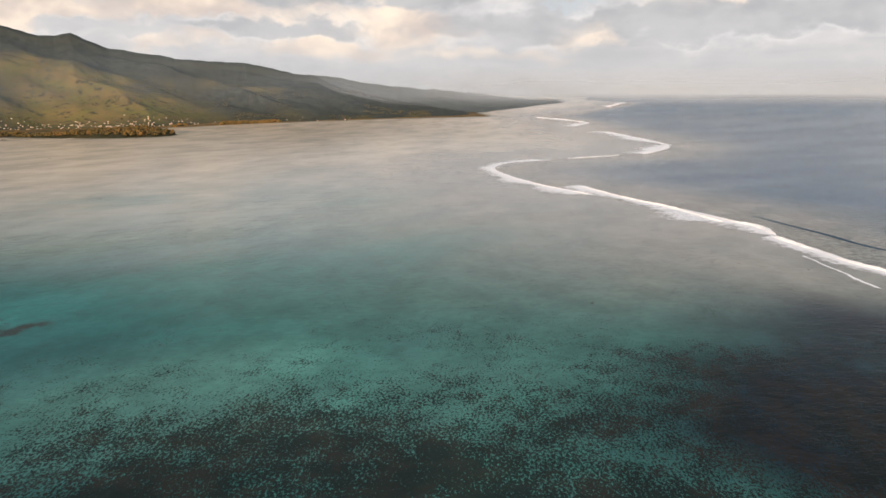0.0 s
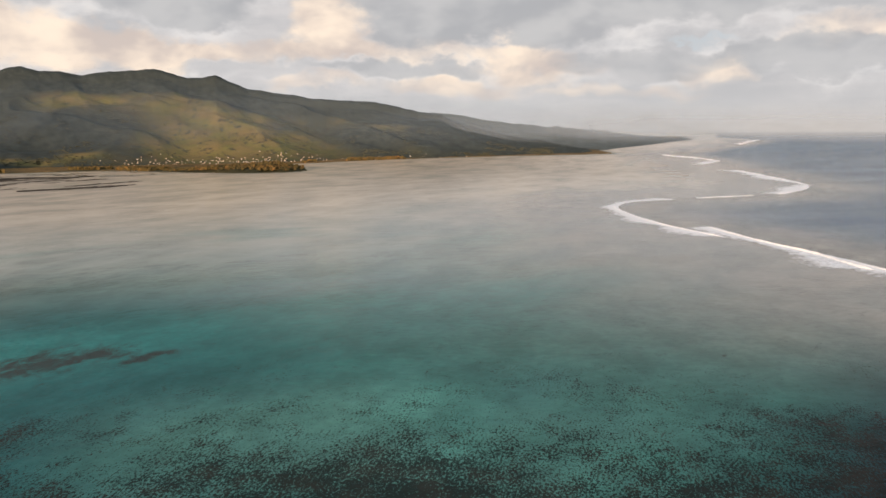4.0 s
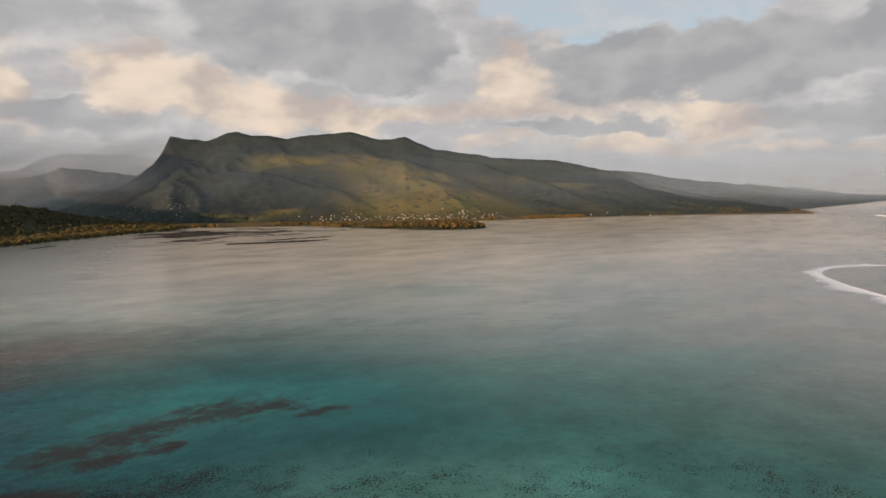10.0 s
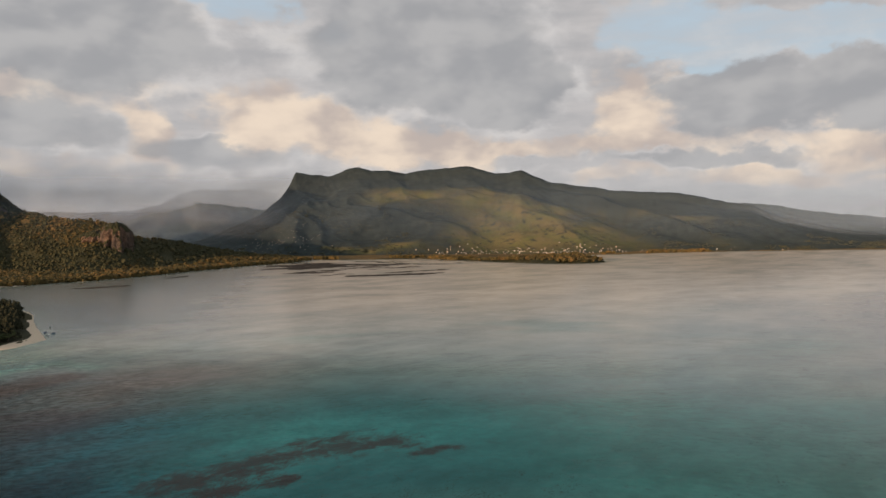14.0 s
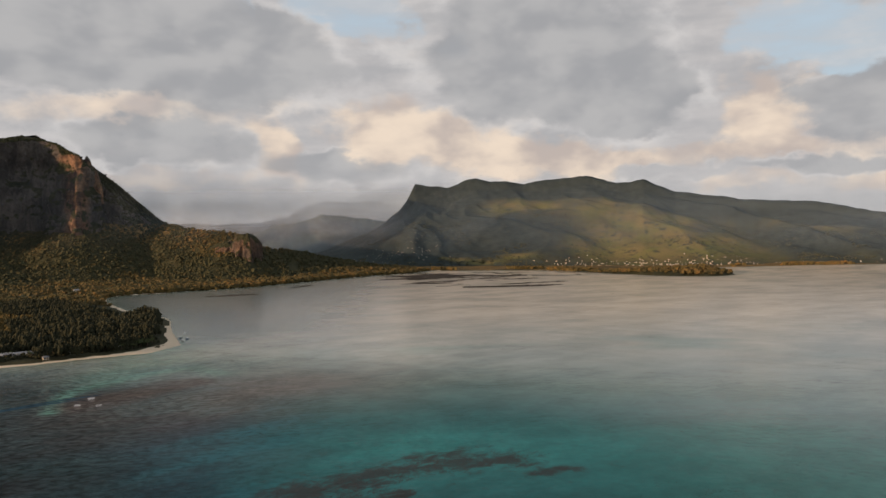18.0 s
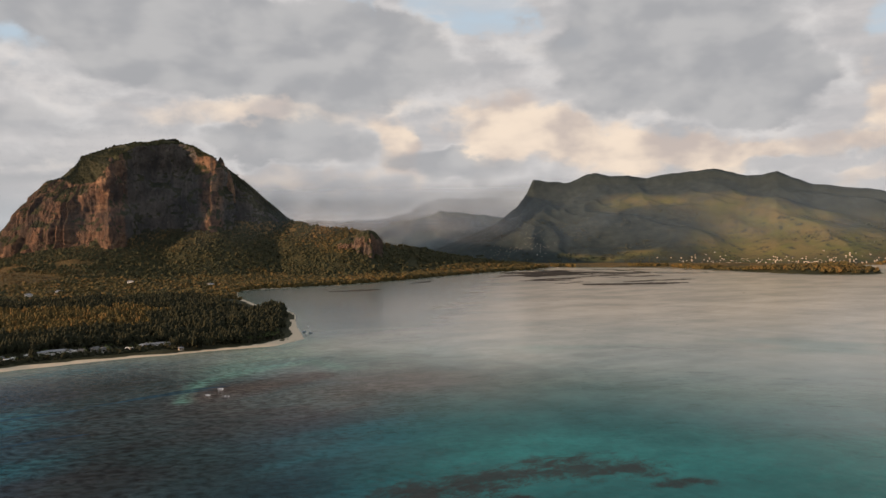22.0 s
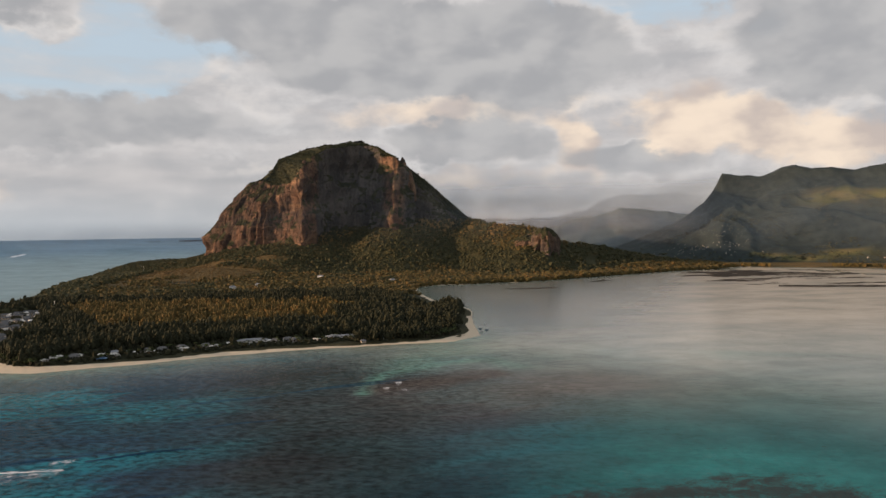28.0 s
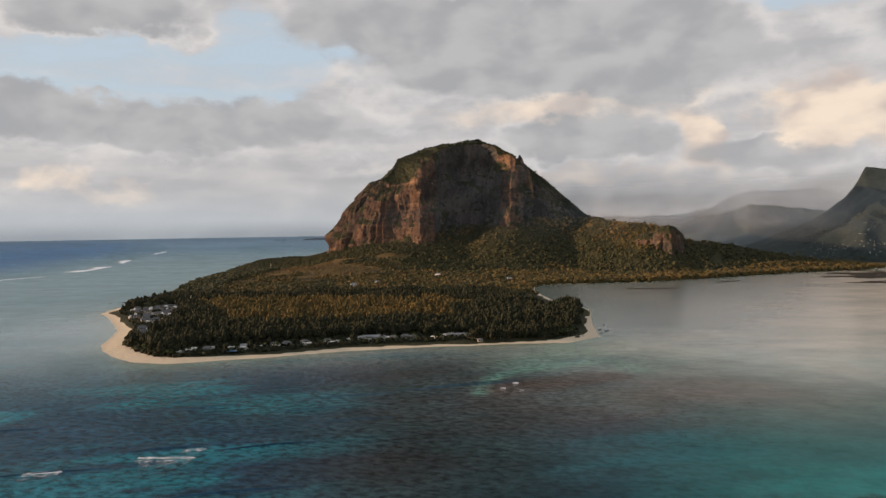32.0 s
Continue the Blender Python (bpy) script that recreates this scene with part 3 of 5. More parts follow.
# wooded ridge that runs from the massif to the small crag: place and height
RIDGE = [(-640, 3090, 192), (-560, 2990, 166), (-470, 2890, 156), (-380, 2800, 146), (-300, 2745, 134), (-230, 2760, 92), (-120, 2820, 74),
         (20, 2900, 46), (160, 3000, 24)]


def shore_gap(x, y):
    d = line_gap(x, y, LANDFORM, True)[0]
    return np.where(within(x, y, LANDFORM), d, -d)


def land_height(x, y, sd=None):
    sd = shore_gap(x, y) if sd is None else sd
    z = np.where(sd > 0, 2.6 * soft(sd, 0, 34) + 4.0 * soft(sd, 60, 700), sd * 0.05)
    # talus of the massif
    best, k = np.full(np.shape(x), 1e9), np.zeros(np.shape(x), int)
    near = np.hypot(x - MID[0], y - MID[1]) < 1400
    if near.any():
        step = 6
        f = FOOT[::step]
        xn, yn = x[near], y[near]
        b, kk = np.full(xn.shape, 1e9), np.zeros(xn.shape, int)
        for i, (fx, fy) in enumerate(f):
            d = np.hypot(xn - fx, yn - fy)
            m = d < b
            b, kk = np.where(m, d, b), np.where(m, i * step, kk)
        best[near], k[near] = b, kk
    inside = within(x, y, FOOT[::6])
    best = np.where(inside, 0, best)
    zb = np.full(np.shape(x), 60.0)
    if near.any():
        top_, sum_ = np.zeros(xn.shape), np.zeros(xn.shape)
        for i, (fx, fy) in enumerate(f):
            wgt = np.exp(-(np.hypot(xn - fx, yn - fy) - b) / 55)
            top_, sum_ = top_ + wgt * max(_ring[i * step, 2], 14), sum_ + wgt
        zb[near] = top_ / sum_
    fall = np.clip(1 - best / np.minimum(330 + 0.6 * zb, 60 + 4.4 * zb), 0, 1)
    talus = (zb + 6) * fall ** 1.25
    # ridge
    d, s = line_gap(x, y, np.array(RIDGE)[:, :2])
    hz = np.interp(s * (len(RIDGE) - 1), np.arange(len(RIDGE)), np.array(RIDGE)[:, 2])
    ridge = hz * np.clip(1 - d / (170 + 0.9 * hz), 0, 1) ** 1.2
    rough = fbm(x, y, 90, 4, 5) * 9 + fbm(x, y, 260, 3, 8) * 9
    up = np.maximum(talus, ridge)
    z = z + up + rough * soft(up, 4, 60)
    # grassy knoll
    z = z + 26 * np.exp(-(((x + 1370) / 200) ** 2 + ((y - 2300) / 330) ** 2))
    # low wooded islet by the far shore
    q = ((x - 1190) / 210) ** 2 + ((y - 2520) / 150) ** 2
    z = z + np.where(sd > 0, 19 * np.exp(-q * 1.1), 0)
    return z


# ---- ground: one sheet of land, beach to far plain
az = np.radians(np.arange(-62, 64.01, 0.16))
dist = np.concatenate([np.arange(690, 1700, 7.0), np.arange(1700, 2500, 14), np.arange(2500, 3700, 24), np.geomspace(3700, 13000, 40)])
A, D = np.meshgrid(az, dist)
X, Y = HUB[0] + D * np.sin(A), HUB[1] + D * np.cos(A)
SD = shore_gap(X, Y)
SD = SD + fbm(X, Y, 40, 3, 3) * 4 * soft(np.abs(SD), 0, 5)
Z = land_height(X.ravel(), Y.ravel(), SD.ravel()).reshape(X.shape)
faces = grid_faces(len(dist), len(az))
keep = (SD.ravel()[faces] > -25).any(1)
faces = faces[keep]
used = np.unique(faces)
remap = np.zeros(X.size, int)
remap[used] = np.arange(len(used))
verts = np.stack([X.ravel(), Y.ravel(), Z.ravel()], 1)[used]
me = mesh_from("ground", draw_in(verts), remap[faces], LAND)
xs, ys, sd = verts[:, 0], verts[:, 1], SD.ravel()[used]
# sand width changes round the points; the lagoon's inner shore has only a thin strip
wide = 14 + 8 * fbm(xs, ys, 150, 2, 9) + 22 * np.exp(-((xs + 700) ** 2 + (ys - 790) ** 2) / 120 ** 2) + 8 * np.exp(-((xs + 900) ** 2 + (ys - 930) ** 2) / 200 ** 2) + 14 * np.exp(-((xs + 205) ** 2 + (ys - 1072) ** 2) / 48 ** 2)
wide = wide * np.where((ys > 2050) | ((xs < -1130) & (ys > 1230)), 0.05, 1) * np.where((xs > -300) & (ys > 1330) & (ys < 1560), 0.3, 1)
wide = np.where(xs > 420, 0.5, wide)
sand = np.where(xs > 420, 0, 1 - soft(sd, wide * 0.8, wide * 1.1)) * np.where((xs < -1150) & (ys > 1240), 0, 1)
sand = np.maximum(sand, np.exp(-(((xs + 1770) / 70) ** 2 + ((ys - 2225) / 60) ** 4)) * (1 - soft(sd, 34, 46)))
meadow = 0.06 + 0.55 * soft(np.hypot(xs, ys), 2500, 3200) + 0.95 * np.exp(-(((xs + 1400) / 300) ** 2 + ((ys - 2170) / 360) ** 2))
paint(me, "ground", np.stack([sand, meadow, np.zeros(len(xs))], 1))
tagged(new("ground", me), "sandy shore and dry scrubland of a tropical peninsula", "ground", kind="structure")

# ---- sea: one sheet to the horizon, the bed showing through it
az = np.radians(np.concatenate([np.arange(-66, 84, 0.34), np.arange(84, 294, 5.0)]))
dist = np.concatenate([[1.0], np.geomspace(40, 280, 60)[:-1], np.geomspace(280, 1200, 250)[:-1], np.geomspace(1200, 2500, 70), np.geomspace(2530, 22000, 90)])
A, D = np.meshgrid(az, dist)
x, y = (HUB[0] + D * np.sin(A)).ravel(), (HUB[1] + D * np.cos(A)).ravel()
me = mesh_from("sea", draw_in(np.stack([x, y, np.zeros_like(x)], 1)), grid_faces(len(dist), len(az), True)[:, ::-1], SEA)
r = np.hypot(x, y)


def blend(c, colour, f):
    return c + (np.array(colour) - c) * np.clip(f, 0, 1)[:, None]


wx, wy = x + 40 * fbm(x, y, 160, 3, 21), y + 40 * fbm(x, y, 160, 3, 22)
bed = np.tile(np.array((0.036, 0.150, 0.138)), (len(x), 1))
east = soft(x - 0.45 * y, -80, 150)
bed = blend(bed, (0.11, 0.24, 0.215), 0.5 * east * soft(r, 180, 320) * (1 - 0.85 * soft(r, 340, 520)))
bed = blend(bed, (0.10, 0.52, 0.44), (1 - 0.3 * east) * soft(fbm(x, y, 120, 4, 31), -0.35, 0.55) * (1 - soft(r, 340, 540)) * (0.10 + 0.55 * soft(x - 0.45 * y, -90, 130) + 0.35 * (1 - soft(r, 300, 420)) * soft(x - 0.45 * y, -90, 130)))
# pale sand farther out, with sky and pink cloud reflection added to its colour
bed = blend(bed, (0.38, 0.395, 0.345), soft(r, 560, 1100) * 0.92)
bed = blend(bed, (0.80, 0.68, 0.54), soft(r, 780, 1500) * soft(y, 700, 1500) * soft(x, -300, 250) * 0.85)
bed = blend(bed, (0.02, 0.19, 0.17), 0.6 * soft(fbm(x * 0.6 + y * 0.2, y * 1.3, 210, 3, 35), 0.0, 0.5) * soft(r, 500, 700) * (1 - soft(r, 1000, 1600)))
bed = blend(bed, (0.012, 0.085, 0.095), 0.85 * (1 - soft(x - 0.3 * y, -60, 230)) * (1 - soft(r, 560, 900)))
reef_d = line_gap(wx, wy, REEF)[0]
bed = blend(bed, (0.32, 0.29, 0.26), (1 - soft(reef_d, 120, 420)) * 0.8 * soft(r, 420, 700))
deep = within(x, y, DEEP)
bed = blend(bed, (0.010, 0.066, 0.150), np.where(deep, soft(reef_d, 20, 300), 0))
bed = blend(bed, (0.17, 0.185, 0.17), 0.2 * soft(x - 0.45 * y, 40, 260) * soft(r, 400, 520) * (1 - soft(r, 850, 1100)))
bed = blend(bed, (0.006, 0.011, 0.027), 0.98 * soft(184 - wy + 0.02 * (wx - 300), -60, 55) * soft(wx, 200, 300) * (1 - soft(wx, 540, 660)))
bed = blend(bed, (0.008, 0.036, 0.076), 0.92 * soft(-wx, -40, 130) * (1 - soft(wy, 700, 1000)) * soft(wx, -1500, -500))
bed = blend(bed, (0.012, 0.15, 0.195), 0.82 * soft(fbm(0.78 * x + 0.63 * y, 3.2 * (0.78 * y - 0.63 * x), 140, 4, 33), -0.05, 0.35) * soft(-wx, -60, 100) * (1 - soft(wy, 800, 1000)))
wreef_d = line_gap(wx, wy, WREEF)[0]
bed = blend(bed, (0.16, 0.29, 0.345), soft(-x, 420, 1050) * soft(y, 500, 900) * 0.8)
bed = blend(bed, (0.035, 0.14, 0.35), 0.8 * np.where(within(x, y, WDEEP), soft(wreef_d, 10, 700), 0))
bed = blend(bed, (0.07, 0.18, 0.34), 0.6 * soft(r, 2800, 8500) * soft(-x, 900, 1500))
bed = blend(bed, (0.11, 0.115, 0.10), 0.75 * (1 - soft(x - 0.1 * y, -260, 120)) * soft(y, 950, 1300) * soft(x, -900, -700))
shore = -np.maximum(-400, np.minimum(0, shore_gap(x, y)))
bed = blend(bed, (0.085, 0.17, 0.175), 0.75 * np.exp(-shore / 120) * (shore < 399) * soft(-x, 420, 620) * (1 - soft(y, 1300, 1700)))
bed = blend(bed, (0.20, 0.24, 0.17), np.exp(-shore / 26) * 0.8 * (shore < 399))
# dark reflection of the massif off the beach, put into the bed colour
massif_mirror = np.exp(-(((wx + 235) * 0.51 - (wy - 690) * 0.86) / 230) ** 2 - (((wx + 235) * 0.86 + (wy - 690) * 0.51) / 118) ** 2)
massif_mirror = np.maximum(massif_mirror, 0.95 * np.exp(-(((wx + 165) * 0.92 + (wy - 520) * 0.39) / 100) ** 2 - (((wy - 520) * 0.92 - (wx + 165) * 0.39) / 210) ** 2))
bed = blend(bed, (0.024, 0.027, 0.028), np.minimum(massif_mirror * 1.2, 0.96))
# reflection of a warm cloud, put into the bed colour
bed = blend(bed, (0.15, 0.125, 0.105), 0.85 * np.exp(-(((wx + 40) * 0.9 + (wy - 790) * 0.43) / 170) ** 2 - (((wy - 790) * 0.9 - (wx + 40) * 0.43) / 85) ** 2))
# pale sand tongue off the point, and a narrow bright channel
d = line_gap(wx, wy, [(-190, 1090), (-200, 960), (-215, 880)])[0]
bed = blend(bed, (0.16, 0.26, 0.20), np.exp(-(d / 48) ** 2) * 0.7)
d, s = line_gap(x, y, [(-216, 719), (-226, 766), (-227, 808), (-210, 843), (-179, 888), (-136, 921), (-99, 881)])
bed = blend(bed, (0.13, 0.29, 0.23), np.exp(-(d / (6.5 + 11 * s)) ** 2) * (0.85 - 0.5 * s))
off_point = np.exp(-(d / 40) ** 2)
# brown reef inside the bend of the channel
d = line_gap(x + 14 * fbm(x, y, 40, 3, 45), y + 14 * fbm(x, y, 40, 3, 46), [(-206, 748), (-170, 790), (-120, 835)])[0]
bed = blend(bed, (0.085, 0.062, 0.050), np.exp(-(d / 26) ** 4) * 0.8)
bed = blend(bed, (0.045, 0.33, 0.31), 0.45 * np.exp(-((wx - 120) / 110) ** 2 - ((wy - 560) / 90) ** 2))
bed = blend(bed, (0.15, 0.34, 0.285), 0.45 * soft(x - 0.2 * y, -40, 60) * (1 - soft(x - 0.75 * y, -40, 100)) * soft(r, 280, 340) * (1 - soft(r, 380, 480)))
bed = blend(bed, (0.010, 0.040, 0.055), 0.85 * np.exp(-((wx + 60) / 70) ** 2 - ((wy - 455) / 75) ** 2))
# dark reef patches
weed = np.zeros(len(x))
for line, half in (([(2, 487), (28, 499), (55, 511)], 15), ([(50, 508), (82, 524), (108, 540)], 9), ([(84, 526), (112, 536), (134, 530)], 17), ([(16, 466), (42, 470), (68, 474)], 6),
                   ([(-20, 432), (10, 428)], 7),
                   ([(150, 505), (175, 502)], 5)):
    d = line_gap(x + 8 * fbm(x, y, 25, 3, 41), y + 8 * fbm(x, y, 25, 3, 42), line)[0]
    weed = np.maximum(weed, 0.8 * np.exp(-(d / (1.5 * half)) ** 2))
flats = soft(fbm(x * 0.5 + y * 0.2, y * 2.2, 60, 4, 51), 0.05, 0.4) * np.exp(-((x - 480) / 420) ** 2 - ((y - 2640) / 170) ** 2) * 1.4
bed = blend(bed, (0.055, 0.05, 0.04), flats)
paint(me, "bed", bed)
paint(me, "weed", np.stack([weed] * 3, 1))
seaway = soft(-x, 850, 1500) * soft(y, 500, 1000)
paint(me, "open", np.stack([seaway] * 3, 1))
cover = 0.36 * (1 - soft(r, 300, 560)) + 0.32 * (1 - soft(r, 235, 320)) + 0.30 * np.exp(-((wx - 40) / 75) ** 2 - ((wy - 415) / 26) ** 2) + 0.3 * np.exp(-((x - 430) / 150) ** 2 - ((y - 60) / 130) ** 2) + 0.30 * (1 - soft(r, 520, 900)) + 0.2 * np.exp(-((wx - 120) ** 2 + (wy - 250) ** 2) / 110 ** 2) + 0.34 * weed
cover = cover + 0.13 * fbm(x, y, 90, 3, 61) * (1 - soft(r, 500, 900))
wavy = 0.35 * (1 - 0.93 * soft(r, 650, 1300)) + 0.28 * np.where(deep, 1, 0) + 0.5 * np.where(within(x, y, WDEEP), 1, 0) + 0.7 * soft(-x, -100, 300) * (1 - soft(r, 700, 1300))
paint(me, "cover", np.stack([np.clip(cover, 0, 1), np.clip(wavy, 0, 1.3), soft(r - 300 * (1 - soft(x - 0.3 * y, -150, 180)), 430, 1050) * (1 - 0.9 * np.exp(-((x - 420) / 185) ** 2 - ((y - 30) / 120) ** 2)) * (1 - 0.6 * massif_mirror) * (1 - 0.35 * off_point) * (1 - 0.3 * soft(x - 0.6 * y, 0, 400)) * (1 - 0.85 * soft(-x, 600, 1200)) * np.where(deep | within(x, y, WDEEP), 0.35, 1.0) * (1 - 0.45 * soft(-x, -120, 200) * (1 - soft(r, 1000, 1600)))], 1))
tagged(new("sea", me), "calm turquoise lagoon water over coral, deep blue beyond the reef", "sea", kind="structure")

# ------------------------------------------------------------------ mountain massif
rows = []
CREST = np.array([(-252.0, 50.0, 456.0), (-137, 130, 512), (-13, 150, 532), (95, 140, 549), (165, 50, 500)])
arc = np.cumsum(np.hypot(*np.diff(np.vstack([_ring[:, :2], _ring[:1, :2]]), axis=0).T))
# broad buttresses, parted by a few narrow clefts
cleft = fbm(arc, arc * 0, 95, 2, 71)
gul = fbm(arc, arc * 0, 170, 3, 74) * 22 - 32 * np.exp(-(cleft / 0.09) ** 2) + 6
U0, V0, Z0, U1, V1, Z1 = _ring.T
nx, ny = np.gradient(V0), -np.gradient(U0)
nl = np.hypot(nx, ny) + 1e-6
nx, ny = -nx / nl, -ny / nl
for s in np.linspace(0, 1, 64):
    west = soft(-U0, 330, 480) * (V0 < 200)
    q = s ** 0.92 * (1 - west) + (0.7 * s ** 0.75 * (1 - s) + s ** 2.4) * west
    u, v, z = U0 + (U1 - U0) * q, V0 + (V1 - V0) * q, (Z0 - 14) + (Z1 - Z0 + 14) * s
    g = gul * (0.35 + 0.65 * math.sin(math.pi * min(1, s * 1.15))) + fbm(arc, z * 0.45, 30, 5, 77, 0.6) * 15 + fbm(arc * 0.35, z, 55, 4, 79) * 24 + fbm(arc, z * 0.8, 90, 4, 85, 0.6) * 26
    rows.append((u + nx * g, v + ny * g, z + fbm(arc, arc * 0 + 9, 50, 3, 81) * 15 * s))
tu, tv, tz = rows[-1]
t = line_gap(tu, tv, CREST[:, :2])[1] * (len(CREST) - 1)
cu, cv, cz = (np.interp(t, np.arange(len(CREST)), CREST[:, q]) for q in range(3))
for s in np.linspace(0, 1, 30)[1:]:
    u, v = tu + (cu - tu) * s, tv + (cv - tv) * s
    step_up = soft(-tu, 200, 310)
    z = tz + (cz - tz) * ((1 - (1 - s) ** 1.2) * (1 - step_up) + s ** 2.2 * step_up) + fbm(u, v, 55, 4, 83) * 9 * math.sin(math.pi * min(1, s * 0.85 + 0.1))
    rows.append((u, v, z))
uu, vv, zz = (np.concatenate([r_[i] for r_ in rows]) for i in range(3))
massif_xyz = np.column_stack([placed(uu, vv), zz])
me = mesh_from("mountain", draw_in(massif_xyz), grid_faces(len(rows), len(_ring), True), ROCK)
# rusty rock on the sunlit faces; shade between them put in as dark grey basalt
lit_rust = np.maximum(1 - soft(uu, -120, -60), 0.8 * np.exp(-((uu - 215) / 55) ** 2))
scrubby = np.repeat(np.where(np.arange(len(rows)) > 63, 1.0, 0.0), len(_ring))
paint(me, "lit_face", np.stack([lit_rust, scrubby, lit_rust * 0], 1))
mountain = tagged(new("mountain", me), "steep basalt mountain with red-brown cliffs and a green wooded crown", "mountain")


def spire(u, v, z0, z1, wide, seed):
    """A needle of rock on the cliff's rib."""
    k, n = 14, 12
    pts = []
    for i in range(n):
        s = i / (n - 1)
        rr = wide * (1 - s) ** 0.55 + 2.5
        th = np.linspace(0, 2 * math.pi, k, endpoint=False)
        rad = rr * (1 + 0.3 * fbm(np.cos(th) * 3 + seed, np.sin(th) * 3 + s * 4, 1.5, 2, seed))
        pts.append(np.column_stack([placed(u + rad * np.cos(th) * 0.7, v + rad * np.sin(th)), np.full(k, z0 + (z1 - z0) * s)]))
    m = mesh_from("pinnacle", draw_in(np.vstack(pts)), grid_faces(n, k, True), ROCK)
    paint(m, "lit_face", np.tile((1.0, 0.0, 0.0), (n * k, 1)))
    return m


for args in ((262, -95, 300, 452, 46, 3), (240, -120, 310, 444, 44, 5), (286, -60, 300, 418, 46, 8), (-136, -206, 340, 432, 30, 11), (300, -100, 270, 345, 22, 13)):
    ob = new("pinnacle", spire(*args))
    ob.parent = mountain
    tagged(ob, "needle of bare brown rock")

# crags at the ridge's end
th = np.linspace(0, 2 * math.pi, 80, endpoint=False)


def crag(cx, cy, rx, ry, z0, z1, seed, label):
    rows = []
    for s in np.linspace(0, 1, 30):
        rad = 1.35 - 0.45 * s - 0.85 * soft(s, 0.45, 1.0)
        knob = 1 + 0.40 * fbm(np.cos(th) * 2, np.sin(th) * 2 + s * 0.9, 0.7, 4, seed) + 0.24 * fbm(np.cos(th) * 3, np.sin(th) * 3 + s * 5, 0.8, 4, seed + 2, 0.6)
        rows.append(np.column_stack([cx + rx * rad * knob * np.cos(th), cy + ry * rad * knob * np.sin(th),
                                     z0 + (z1 - z0) * soft(s, -0.2, 0.85) + 9 * fbm(np.cos(th) * 2, np.sin(th) * 2, 0.8, 3, seed + 4) * soft(s, 0.4, 0.9)]))
    me = mesh_from("crag", draw_in(np.vstack(rows)), grid_faces(30, 80, True), ROCK)
    paint(me, "lit_face", np.tile((0.5, 0.0, 0.0), (30 * 80, 1)))
    tagged(new("crag", me), label, "rock", "crags on the ridge")


crag(-284, 2672, 40, 48, 40, 150, 91, "knob of bare orange-brown rock ending a wooded ridge")
crag(-340, 2706, 50, 44, 40, 124, 95, "sloping shoulder of bare orange-brown rock on a wooded ridge")

# ------------------------------------------------------------------ ranges across the lagoon


def mountain_range(name, skyline, ridge_d, foot_d, mat, label, spur=60, seed=1, field=0.45, behind=900, step=0.12, kind="", meadow_light=(), jag=0.09, cliff=0.0, gully=0.0):
    """A range seen along its side: skyline rows of heading and height angle, distances of ridge and foot by heading."""
    sk, rd, fd = np.array(skyline, float), np.array(ridge_d, float), np.array(foot_d, float)
    a = np.arange(sk[0, 0], sk[-1, 0] + 1e-6, step)
    el = np.interp(a, sk[:, 0], sk[:, 1]) + jag * fbm(a, a * 0, 1.1, 5, seed + 7, 0.6)
    r1, r0 = np.interp(a, rd[:, 0], rd[:, 1]), np.interp(a, fd[:, 0], fd[:, 1])
    top = 150 + r1 * np.tan(np.radians(el))
    zs, ds, gs, bs = [], [], [], []
    for s in np.concatenate([np.linspace(-0.03, 1, 110), np.linspace(1.02, 1.0 + behind / 1500, 14)]):
        d = r0 + (r1 - r0) * s
        px, py = d * np.sin(np.radians(a)), d * np.cos(np.radians(a))
        q = np.clip(s, 0, 1)
        wob = fbm(px, py, 900, 3, seed + 9) * 260
        fold = 0.7 * (1 - 1.9 * np.abs(fbm(px + wob, py * 0.45 + wob, 640, 3, seed + 3, 0.4))) + 0.3 * fbm(px, py, 300, 3, seed, 0.4)
        scarp = cliff * (np.exp(-((a - 7.5) / 2.6) ** 2) + 0.25)
        body = top * ((0.05 * q + 0.95 * q ** 1.35) * (1 - scarp) + scarp * soft(q, 0.88, 0.94))
        z = body + spur * fold * 4 * q * (1 - q) * np.clip(top / 300, 0.1, 1.4)
        z = z + gully * (0.25 + np.exp(-((a - 4) / 6) ** 2)) * (1 - 2.4 * np.abs(fbm(px + 0.4 * wob, 0.35 * py, 210, 3, seed + 15, 0.5))) * 4 * q * (1 - q) * np.clip(top / 300, 0.1, 1)
        if s > 1:
            z = top * (1 - soft(s, 1.0, 1.0 + behind / 1500)) - 3
        zs.append(np.minimum(z, 150 + (top - 150) * np.maximum(d / r1, 0.05) - 6 * (1 - q)) if s < 1 else z)
        ds.append(np.column_stack([px, py]))
        g = field * (0.45 + 0.3 * fbm(a, a * 0 + s * 5, 3.5, 3, seed + 5)) * (1 - soft(q, 0.78, 0.9))
        for ha, hs, wa, ws, k in meadow_light:
            g = g + k * np.exp(-((a - ha) / wa) ** 2 - ((s - hs) / ws) ** 2)
        gs.append(g + 0 * a)
        bs.append(1.3 * cliff * np.exp(-((a - 7.5) / 3.2) ** 2) * soft(q, 0.80, 0.88) * (1 - soft(q, 0.95, 0.99)) + 1.2 * cliff * np.exp(-((a - 6.5) / 6) ** 2 - ((q - 0.2) / 0.14) ** 2) + 0 * a)
    v = np.column_stack([np.vstack(ds) + HUB[:2], np.maximum(np.concatenate(zs), -4)])
    m = mesh_from(name, draw_in(v), grid_faces(124, len(a)), mat)
    gs = np.concatenate(gs)
    paint(m, "ground", np.stack([np.concatenate(bs), gs, gs * 0], 1))
    return tagged(new(name, m), label, "mountain range", kind=kind), v


